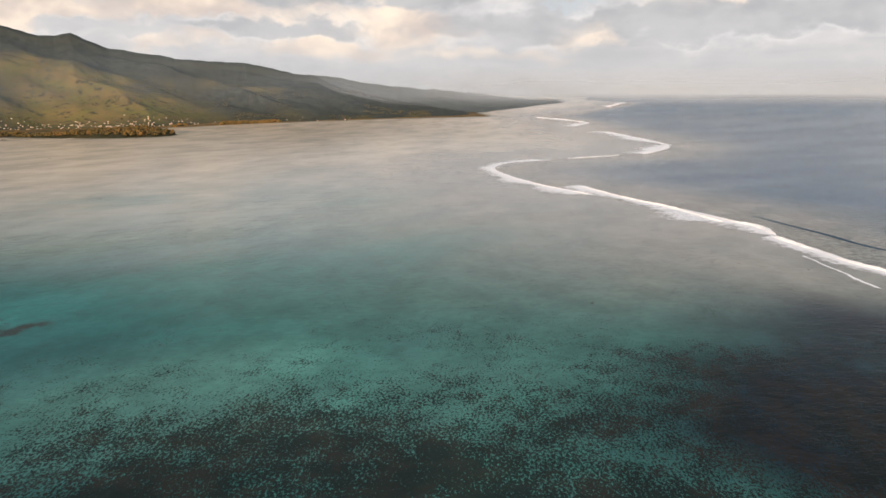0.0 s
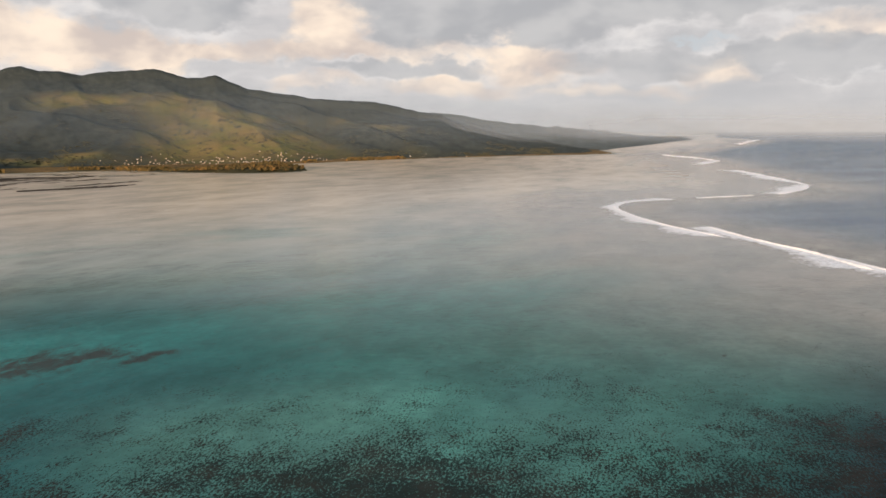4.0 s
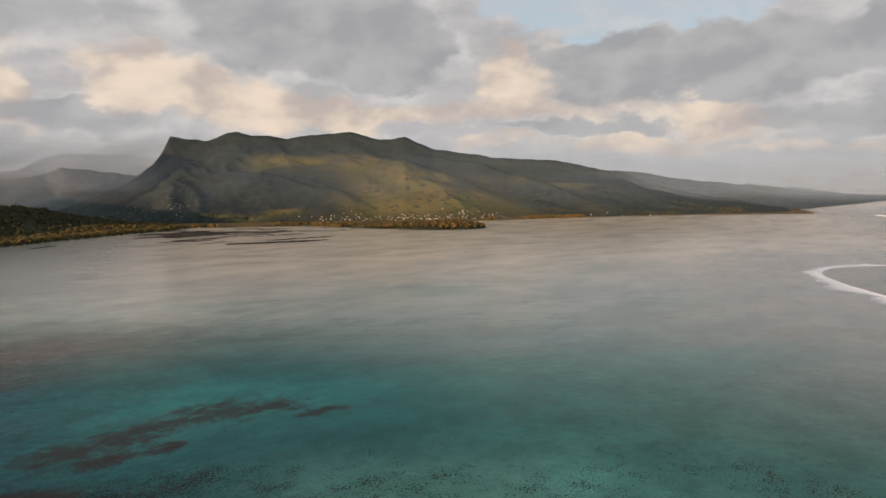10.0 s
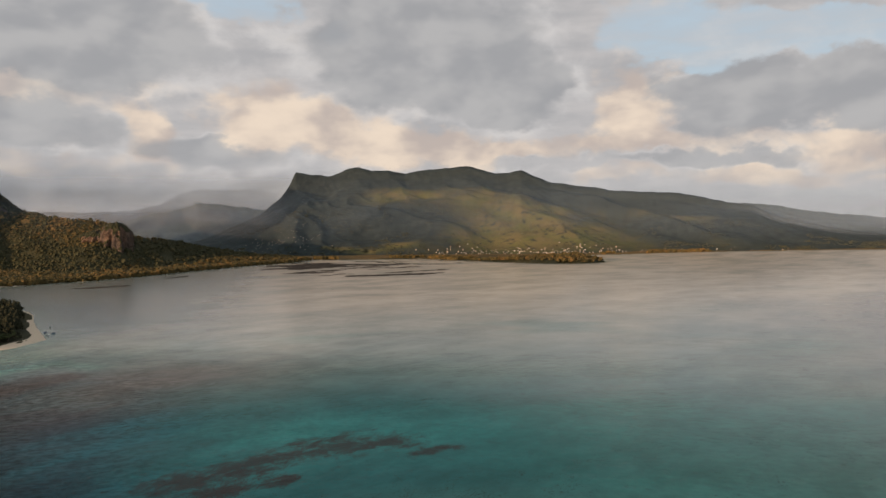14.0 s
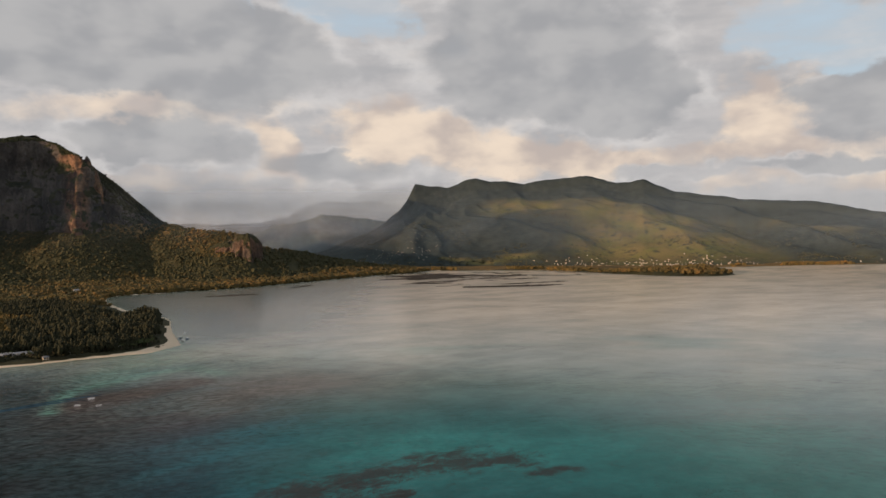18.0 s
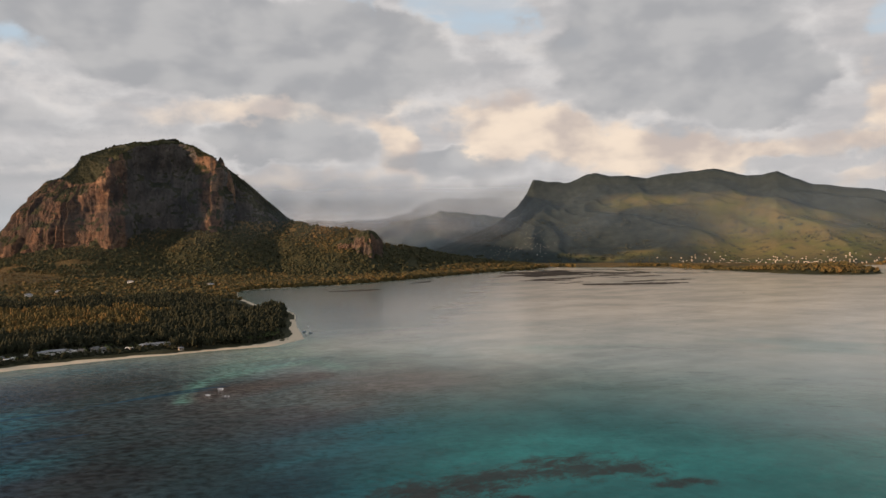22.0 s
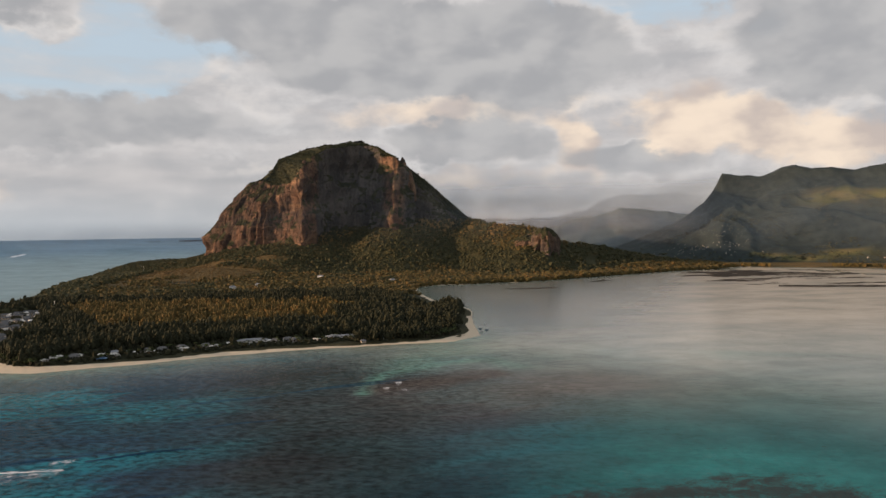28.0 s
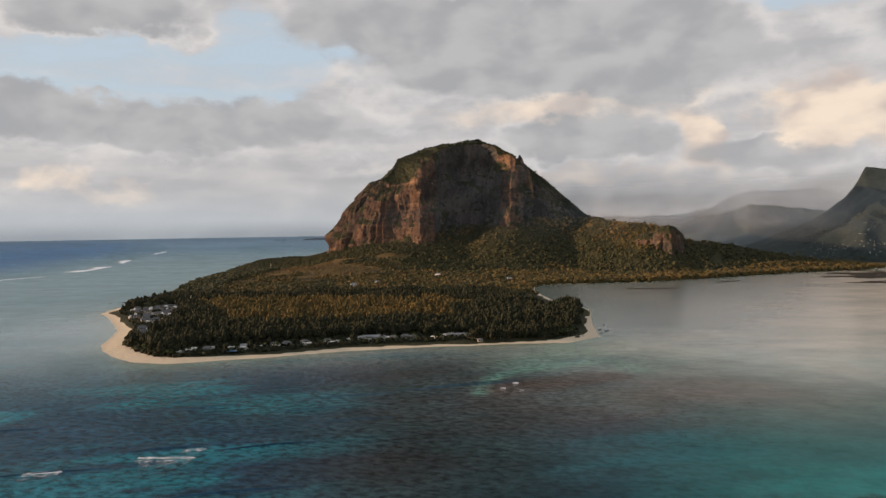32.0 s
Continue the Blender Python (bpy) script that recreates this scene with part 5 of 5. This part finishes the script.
scatter("western_wood", BUSH, np.column_stack([px, py, z]), sz, GREEN, "dark green belt of trees along a sheltered shore", "trees")

# dry tussocks over the grassy knoll
px, py = rng.normal(-1400, 210, 4200), rng.normal(2190, 240, 4200)
ok = shore_gap(px, py) > 40
px, py = px[ok], py[ok]
sz = rng.uniform(1.2, 3.4, (len(px), 1)) * np.array((1.7, 0.8))
scatter("tussock_grass", LONE_BUSH, np.column_stack([px, py, height_here(px, py)]), sz, DRY, "dry russet tussocks and low scrub on a knoll", "grass")

# belt of trees on the lagoon's inner shore and across the bay
px, py = sown(60000, -560, 2200, 1900, 3300)
sd = shore_gap(px, py)
ok = (sd > 7) & (sd < np.where(px < 420, 130, 90) + 30 * fbm(px, py, 120, 2, 3)) & ((px < 330) | (fbm(px, py, 90, 3, 4) > 0.12))
px, py = px[ok][:5200], py[ok][:5200]
z = height_here(px, py)
sz = rng.uniform(5.5, 10.5, (len(px), 1)) * np.array((1.2, 1.05))
scatter("shore_wood", BUSH, np.column_stack([px, py, z]), sz, SUNLIT_LEAF, "belt of trees along a lagoon shore, low golden sun put into their colour", "trees")

# low thicket round the houses behind the beach and on the western shore
px, py = sown(90000, -1300, -180, 700, 1500)
sd = shore_gap(px, py)
ok = (sd > 30) & ((sd < 90) | within(px, py, RESORT)) & (py < 1500) & (px > -1300)
px, py = px[ok][:4800], py[ok][:4800]
z = height_here(px, py)
sz = rng.uniform(2.2, 5.6, (len(px), 1)) * np.array((1.2, 1.0)) * np.where(np.abs(sd[ok][:4800] - 62) < 16, 0.75, 1.0)[:, None]
scatter("garden_thicket", LONE_BUSH, np.column_stack([px, py, z]), sz, SHADED_LEAF, "dark green garden thicket behind a sandy beach", "shrubs")

# low green cover on the sand spit
px, py = sown(90, -262, -205, 1075, 1120)
ok = (np.abs((px + 228) * 0.5 + (py - 1099) * 0.87) < 9) & (shore_gap(px, py) > 14)
px, py = px[ok], py[ok]
sz = rng.uniform(1.0, 2.2, (len(px), 1)) * np.array((1.8, 0.7))
scatter("dune_scrub", BUSH, np.column_stack([px, py, height_here(px, py)]), sz, GREEN, "low green creeper on a pale sand spit", "shrubs")

# bushes on the massif's crown and ledges
nrow = len(_ring)
flatish = []
mv = massif_xyz.reshape(-1, nrow, 3)
for i in range(3, mv.shape[0] - 1):
    d1, d2 = mv[i + 1] - mv[i], np.roll(mv[i], -1, 0) - mv[i]
    nz = np.cross(d2, d1)
    nz = nz[:, 2] / (np.linalg.norm(nz, axis=1) + 1e-9)
    flatish.append(mv[i][np.abs(nz) > (0.7 if i < 64 else 0.3)])
crown = np.vstack(flatish)
crown = crown[rng.permutation(len(crown))[:7000]]
sz = rng.uniform(2.5, 6.0, (len(crown), 1)) * np.array((1.4, 0.7))
scatter("summit_scrub", LONE_BUSH, crown, sz, SUMMIT, "green scrub clinging to the mountain's crown and ledges", "shrubs")

# mangrove clumps on the islet
px, py = sown(9000, 930, 1420, 2330, 2760)
sd = shore_gap(px, py)
ok = (sd > 4) & (py < 2700)
px, py = px[ok][:900], py[ok][:900]
sz = rng.uniform(4, 8, (len(px), 1)) * np.array((1.4, 0.9))
scatter("islet_wood", BUSH, np.column_stack([px, py, height_here(px, py)]), sz, SCRUB, "dark low wood covering a flat islet", "trees")


# copses and hedges on the lower slopes across the bay
RV = RANGE_V.reshape(124, -1, 3)
k = rng.integers(2, 58, 16000)
c = rng.integers(20, RV.shape[1] - 30, 16000)
pp = RV[k, c] + np.column_stack([rng.normal(0, 8, (16000, 2)), np.zeros(16000)])
ok = (fbm(pp[:, 0], pp[:, 1], 130, 4, 23) > 0.12) & (pp[:, 2] > 1)
pp = pp[ok][:3000]
sz = rng.uniform(2.6, 6.0, (len(pp), 1)) * np.array((1.6, 0.7))
scatter("hillside_copse", LONE_BUSH, pp, sz, HEDGE, "scattered dark copses on slopes across the bay", "trees")


def as_bmesh(v, f):
    bm = bmesh.new()
    vs = [bm.verts.new(p) for p in v]
    for q in f:
        bm.faces.new([vs[i] for i in q])
    return bm


def trunk_mesh(h, r0, r1, bend, n=6):
    rows = [np.column_stack([bend * s * s + (r0 + (r1 - r0) * s) * np.cos(np.linspace(0, 2 * math.pi, n, endpoint=False)),
                             (r0 + (r1 - r0) * s) * np.sin(np.linspace(0, 2 * math.pi, n, endpoint=False)), np.full(n, h * s - 0.3)]) for s in np.linspace(0, 1, 5)]
    return as_bmesh(np.vstack(rows), grid_faces(5, n, True))


def casuarina(seed):
    t = tagged(new("casuarina_tree"), "tall feathery casuarina at the edge of a beach wood", "tree", "casuarinas behind the beach")
    part("trunk", trunk_mesh(12, 0.45, 0.2, 0.3), BARK, t)
    part("crown", as_bmesh(*casuarina_crown(seed, 16)), SHADED_LEAF, t)
    return t


def palm(seed):
    rg = np.random.default_rng(seed)
    t = tagged(new("palm_tree"), "coconut palm with arching fronds in a beach garden", "tree", "palms in the beach gardens")
    bend = 1.2
    part("trunk", trunk_mesh(8.5, 0.3, 0.18, bend), BARK, t)
    v, f = [], []
    for i in range(11):
        a = i / 11 * 6.28 + rg.random() * 0.4
        droop = 0.5 + rg.random() * 1.2
        n0 = len(v)
        for s in np.linspace(0, 1, 5):
            r_, zz_ = 3.6 * s, 8.3 + 1.3 * math.sin(s * 2.2) - droop * s * s * 2
            wdt = 0.55 * math.sin(math.pi * min(1, s * 0.9 + 0.1)) + 0.03
            for q in (-1, 0, 1):
                v.append((bend + r_ * math.cos(a) - q * wdt * math.sin(a), r_ * math.sin(a) + q * wdt * math.cos(a), zz_ - 0.22 * abs(q)))
        for s in range(4):
            for q in range(2):
                b = n0 + s * 3 + q
                f.append((b, b + 1, b + 4, b + 3))
    part("crown", as_bmesh(np.array(v), f), PALM, t)
    return t


shore_line = curved([p for p in CAPE if p[1] < 1450 and p[0] < -150], 260)
tang = np.gradient(shore_line, axis=0)
tang /= np.hypot(*tang.T)[:, None]
inward = np.column_stack([-tang[:, 1], tang[:, 0]])


def set_out(proto, n, lo, hi, near, far, size):
    for k in range(n):
        i = int(rng.uniform(lo, hi) * 259)
        p = shore_line[i] + inward[i] * rng.uniform(near, far)
        m = pose(p[0], p[1], float(height_here(*p)[0]), 0, 0, rng.uniform(0, 360))
        src = proto[k % len(proto)]
        if k < len(proto):
            src.matrix_basis = m @ Matrix.Scale(rng.uniform(*size), 4)
        else:
            o = copy_thing(src, m)
            o.scale = [rng.uniform(*size)] * 3


set_out([casuarina(301), casuarina(302), casuarina(303)], 90, 0.30, 0.97, 44, 86, (0.55, 0.95))
PALMS = [palm(311), palm(312), palm(313)]
set_out(PALMS, 170, 0.22, 0.94, 31, 84, (0.5, 0.95))
set_out([copy_thing(q, Matrix()) for q in PALMS], 120, 0.42, 0.94, 36, 50, (0.6, 1.0))

# ------------------------------------------------------------------ buildings


def hip_roof(bm, w_, d_, z0, rise_, eave, ridge):
    """Hipped roof with thick eaves."""
    x, y = w_ / 2 + eave, d_ / 2 + eave
    lo = [bm.verts.new(p) for p in ((-x, -y, z0 - 0.25), (x, -y, z0 - 0.25), (x, y, z0 - 0.25), (-x, y, z0 - 0.25))]
    hi = [bm.verts.new(p) for p in ((-x, -y, z0), (x, -y, z0), (x, y, z0), (-x, y, z0))]
    a, b = bm.verts.new((-w_ / 2 * ridge, 0, z0 + rise_)), bm.verts.new((w_ / 2 * ridge, 0, z0 + rise_))
    bm.faces.new(lo[::-1])
    for i in range(4):
        j = (i + 1) % 4
        bm.faces.new((lo[i], lo[j], hi[j], hi[i]))
    bm.faces.new((hi[0], hi[1], b, a))
    bm.faces.new((hi[2], hi[3], a, b))
    bm.faces.new((hi[1], hi[2], b))
    bm.faces.new((hi[3], hi[0], a))
    return bm


def house(name, w_, d_, h, roof_mat, wall_mat, label, group, floors=1, veranda=True, rise_=2.6, ridge=0.55):
    t = tagged(new(name), label, "house", group)
    cube_part("wall", wall_mat, t, -w_ / 2, w_ / 2, -d_ / 2, d_ / 2, -0.6, h, 0.05)
    part("roof", hip_roof(bmesh.new(), w_, d_, h, rise_, 0.8, ridge), roof_mat, t)
    n = max(2, int(w_ / 4.5))
    for fl in range(floors):
        zb = 0.3 + fl * h / floors
        for i in range(n):
            cx = -w_ / 2 + (i + 0.5) * w_ / n
            if i == n // 2 and fl == 0:
                cube_part("door", TIMBER, t, cx - 0.6, cx + 0.6, -d_ / 2 - 0.08, -d_ / 2 + 0.1, 0.0, 2.2)
                continue
            win = cube_part("window", DARKGLASS, t, cx - 0.9, cx + 0.9, -d_ / 2 - 0.05, -d_ / 2 + 0.1, zb + 0.5, zb + 2.0)
            cube_part("frame", wall_mat, win, cx - 1.05, cx + 1.05, -d_ / 2 - 0.12, -d_ / 2 - 0.02, zb + 0.34, zb + 0.49)
    if veranda:
        cube_part("terrace", wall_mat, t, -w_ / 2, w_ / 2, -d_ / 2 - 2.6, -d_ / 2 - 0.01, -0.6, 0.15)
        for i in range(n + 1):
            cx = -w_ / 2 + 0.2 + i * (w_ - 0.4) / n
            cube_part("post", TIMBER, t, cx - 0.12, cx + 0.12, -d_ / 2 - 2.5, -d_ / 2 - 2.26, 0.15, 2.6)
        cube_part("canopy", roof_mat, t, -w_ / 2 - 0.3, w_ / 2 + 0.3, -d_ / 2 - 2.9, -d_ / 2 - 0.02, 2.6, 2.8)
    return t


def set_house(t, x, y, turn, lift=0.3):
    deep_ = float(shore_gap(np.array([x]), np.array([y]))[0])
    if t.name.startswith(("hotel", "beach_villa")) and not 48 < deep_ < 66:
        want = 48 if deep_ < 48 else 66
        x, y = x + 0.63 * (deep_ - want), y - 0.78 * (deep_ - want)
    t.matrix_basis = pose(x, y, float(height_here(x, y)[0]) + lift, 0, 0, turn)
    return t


G = "beach hotel buildings"
BEACH_TURN = 33
white_long = house("hotel_block", 34, 9, 6.2, SLATE, WHITE, "long white two-storey hotel block behind the beach", G, 2, False)
set_house(white_long, -479, 985, BEACH_TURN).scale = (1.1, 0.8, 0.8)
set_house(copy_thing(white_long, Matrix()), -388, 1060, BEACH_TURN + 4).scale = (1.1, 0.7, 0.55)
set_house(copy_thing(white_long, Matrix()), -612, 890, BEACH_TURN + 6).scale = (0.6, 0.8, 0.7)
small = house("beach_villa", 11, 8, 3.4, THATCH, WHITE, "small white beach villa with grey thatched roof", G)
set_house(small, -583, 905, BEACH_TURN)
for x_, y_ in ((-552, 897), (-528, 905), (-505, 922), (-545, 925), (-436, 976), (-414, 992), (-372, 1100), (-349, 1120), (-330, 1005), (-300, 1020), (-283, 1004), (-440, 1010), (-640, 850), (-662, 838)):
    set_house(copy_thing(small, Matrix()), x_, y_, BEACH_TURN + rng.uniform(-12, 12))
kiosk = house("beach_kiosk", 6, 5, 2.8, SLATE, CREAM, "small cream beach kiosk beside the sand", G, 1, False, 1.6, 0.1)
set_house(kiosk, -322, 1003, BEACH_TURN)

# small pale roofs between the palms
pav = house("garden_pavilion", 7, 5, 3.0, WHITE, WHITE, "small white pavilion half hidden among garden palms", G, 1, False, 1.0, 0.5)
set_house(pav, -520, 900, BEACH_TURN)
for k in range(84):
    i = int(rng.uniform(0.36, 0.93) * 259)
    p = shore_line[i] + inward[i] * rng.uniform(52, 82)
    o = set_house(copy_thing(pav, Matrix()), p[0], p[1], BEACH_TURN + rng.uniform(-30, 30), 0.6)
    o.scale = (rng.uniform(0.4, 1.3), rng.uniform(0.5, 1.0), rng.uniform(0.7, 1.1))

G = "resort bungalows"
bung = house("resort_bungalow", 14, 7, 5.2, SHINGLE, CREAM, "two-storey resort building with dark grey hipped roof", G, 2, True, 1.7, 0.8)
spots = []
for i in range(32):
    for j in range(17):
        p = np.array((-1130.0, 1215.0)) + i * np.array((13.0, -13.5)) + j * np.array((11.5, 12.6))
        p = p + rng.normal(0, 2.2, 2)
        if within(p[:1], p[1:], RESORT)[0] and shore_gap(*p[:, None])[0] > 34 and rng.random() < 0.72 and len(spots) < 95:
            spots.append(p)
set_house(bung, *spots[0], 47)
for k, p in enumerate(spots[1:]):
    set_house(copy_thing(bung, Matrix()), p[0], p[1], 47 + rng.uniform(-9, 9)).scale = (rng.uniform(0.7, 1.0), rng.uniform(0.75, 0.95), rng.uniform(0.8, 1.2))
for k in range(26):
    p = spots[int(rng.integers(0, len(spots)))] + rng.normal(0, 6, 2)
    set_house(copy_thing(pav, Matrix()), p[0], p[1], 47 + rng.uniform(-30, 30), 2.2).scale = (rng.uniform(0.5, 0.9), rng.uniform(0.5, 0.9), rng.uniform(0.9, 1.7))
for k in range(9):
    p = np.array((-775.0, 872.0)) + rng.uniform(0, 90) * np.array((-0.66, 0.75)) + rng.normal(0, 9, 2)
    if shore_gap(*p[:, None])[0] > 34:
        set_house(copy_thing(pav, Matrix()), p[0], p[1], 47 + rng.uniform(-20, 20), 0.6)

G = "houses on the wooded plain"
lone = house("hillside_house", 15, 10, 4.4, SLATE, WHITE, "lone white house with grey roof among scrub", G, 1, False)
set_house(lone, -934, 1850, 20, 3)
set_house(copy_thing(lone, Matrix()), -902, 2176, 10, 4)
set_house(copy_thing(lone, Matrix()), -955, 1760, 40, 3)
set_house(copy_thing(lone, Matrix()), -640, 2080, 40, 3)

# white masts over the trees
MASTS = [(-1029, 1249), (-1560, 2230)]


def mast(h):
    t = tagged(new("radio_mast"), "slim white mast rising above dark trees", "mast", "masts on the wooded plain")
    part("pole", trunk_mesh(h, 0.5, 0.28, 0.0, 8), WHITE, t)
    for k in range(3):
        cube_part("crossarm", WHITE, t, -1.1, 1.1, -0.12, 0.12, h - 1.2 - 1.6 * k, h - 1.0 - 1.6 * k)
    cube_part("footing", CREAM, t, -1.0, 1.0, -1.0, 1.0, -0.8, 0.35, 0.1)
    return t


for (x_, y_), h_ in zip(MASTS, (23, 27)):
    m_ = mast(h_)
    m_.matrix_basis = pose(x_, y_, float(height_here(x_, y_)[0]), 0, 0, 20)

# blue shade canopy by the beach
tent = tagged(new("shade_canopy"), "blue fabric shade canopy on four posts beside the sand", "canopy")
tent_roof = bmesh.new()
hip_roof(tent_roof, 11, 8, 2.9, 1.3, 0.4, 0.3)
part("roof", tent_roof, NAVY, tent)
for sx in (-5.2, 5.2):
    for sy in (-3.7, 3.7):
        cube_part("post", TIMBER, tent, sx - 0.1, sx + 0.1, sy - 0.1, sy + 0.1, -0.4, 2.75)
_p = shore_gap(np.array([-590.0]), np.array([835.0]))[0]
tent.matrix_basis = pose(-590 + 0.63 * (_p - 34), 835 - 0.78 * (_p - 34), float(height_here(-590 + 0.63 * (_p - 34), 835 - 0.78 * (_p - 34))[0]), 0, 0, BEACH_TURN)

# village across the lagoon: walls and roofs up the lowest slope
G = "village houses across the lagoon"
RA = np.degrees(np.arctan2(RV[0, :, 0] - HUB[0], RV[0, :, 1] - HUB[1]))


def village_house(wall_mat, roof_mat, label):
    t = tagged(new("village_house"), label, "house", G)
    cube_part("wall", wall_mat, t, -8, 8, -5, 5, -3, 5.5, 0.1)
    part("roof", hip_roof(bmesh.new(), 16, 10, 5.5, 2.2, 0.6, 0.6), roof_mat, t)
    for cx in (-4.5, 4.5):
        cube_part("window", DARKGLASS, t, cx - 1.3, cx + 1.3, -5.12, -4.9, 1.5, 3.4)
    return t


protos = [village_house(CREAM, WHITE, "pale flat village house at the foot of grassy slopes"), village_house(CREAM, RUST, "cream village house with rusty red roof"),
          village_house(CREAM, SLATE, "cream village house with grey sheet roof")]
for k in range(290):
    a = rng.choice([rng.normal(20, 2.6), rng.normal(27.5, 2.8), rng.uniform(16, 42), rng.normal(5.0, 2.4)], p=[0.26, 0.33, 0.13, 0.28])
    row = int(abs(rng.normal(0, 4.5))) + 4 + (int(rng.uniform(2, 26)) if a < 12.5 else 0)
    col = int(np.argmin(np.abs(RA - a)))
    p = draw_in(RV[row, col][None])[0]
    m = pose(p[0], p[1], p[2] + 0.6, 0, 0, -a + rng.uniform(-40, 40))
    if k < 3:
        protos[k].matrix_basis = m @ Matrix.Scale(0.25, 4)
    else:
        o = copy_thing(protos[int(rng.choice(3, p=[0.24, 0.38, 0.38] if a > 12.5 else [0.04, 0.28, 0.68]))], m)
        o.scale = [rng.uniform(0.2, 0.34) * (0.7 if a < 12.5 else 1)] * 3

# ------------------------------------------------------------------ boats


def boat(hull_mat, label):
    t = tagged(new("motor_boat"), label, "boat", "moored boats")
    bm = bmesh.new()
    rows = []
    for s in np.linspace(0, 1, 9):
        half = 1.15 * (1 - max(0, s - 0.45) ** 2 * 3.1)
        half = max(half, 0.06)
        sheer = 0.95 + 0.35 * s * s
        rows.append([(half, s * 7 - 3.2, sheer), (half * 0.86, s * 7 - 3.2, 0.25), (0, s * 7 - 3.2, -0.25 + 0.3 * s ** 4), (-half * 0.86, s * 7 - 3.2, 0.25), (-half, s * 7 - 3.2, sheer),
                     (-half * 0.85, s * 7 - 3.2, sheer), (-half * 0.7, s * 7 - 3.2, 0.45), (half * 0.7, s * 7 - 3.2, 0.45), (half * 0.85, s * 7 - 3.2, sheer)])
    vs = [[bm.verts.new(p) for p in r_] for r_ in rows]
    for a, b in zip(vs, vs[1:]):
        for i in range(9):
            j = (i + 1) % 9
            bm.faces.new((a[i], a[j], b[j], b[i]))
    bm.faces.new(vs[0])
    bm.faces.new(vs[-1][::-1])
    part("hull", bm, hull_mat, t)
    cube_part("canopy", GEL, t, -0.95, 0.95, -1.9, 1.1, 2.35, 2.45, 0.03)
    for px_ in (-0.85, 0.85):
        for py_ in (-1.75, 0.95):
            cube_part("post", BLACK, t, px_ - 0.03, px_ + 0.03, py_ - 0.03, py_ + 0.03, 0.6, 2.36)
    cube_part("bench", GEL, t, -0.75, 0.75, -1.4, -0.9, 0.45, 0.85, 0.04)
    cube_part("outboard", BLACK, t, -0.22, 0.22, -3.75, -3.22, 0.1, 1.35, 0.08)
    return t


first = boat(GEL, "white open motor boat with canopy, moored on calm water")
second = boat(NAVY, "blue open motor boat with canopy, moored on calm water")
for k, (x_, y_) in enumerate(((-190, 1138), (-200, 1172), (-188, 1160), (-1286, 1285), (-1240, 1330), (-1262, 1300), (-205, 1230))):
    m = pose(x_, y_, 0.05, 0, 0, rng.uniform(0, 360))
    if k < 2:
        (first, second)[k].matrix_basis = m @ Matrix.Scale(1.15, 4)
    else:
        copy_thing((first, second)[k % 3 == 2], m).scale = (1.15, 1.15, 1.15)
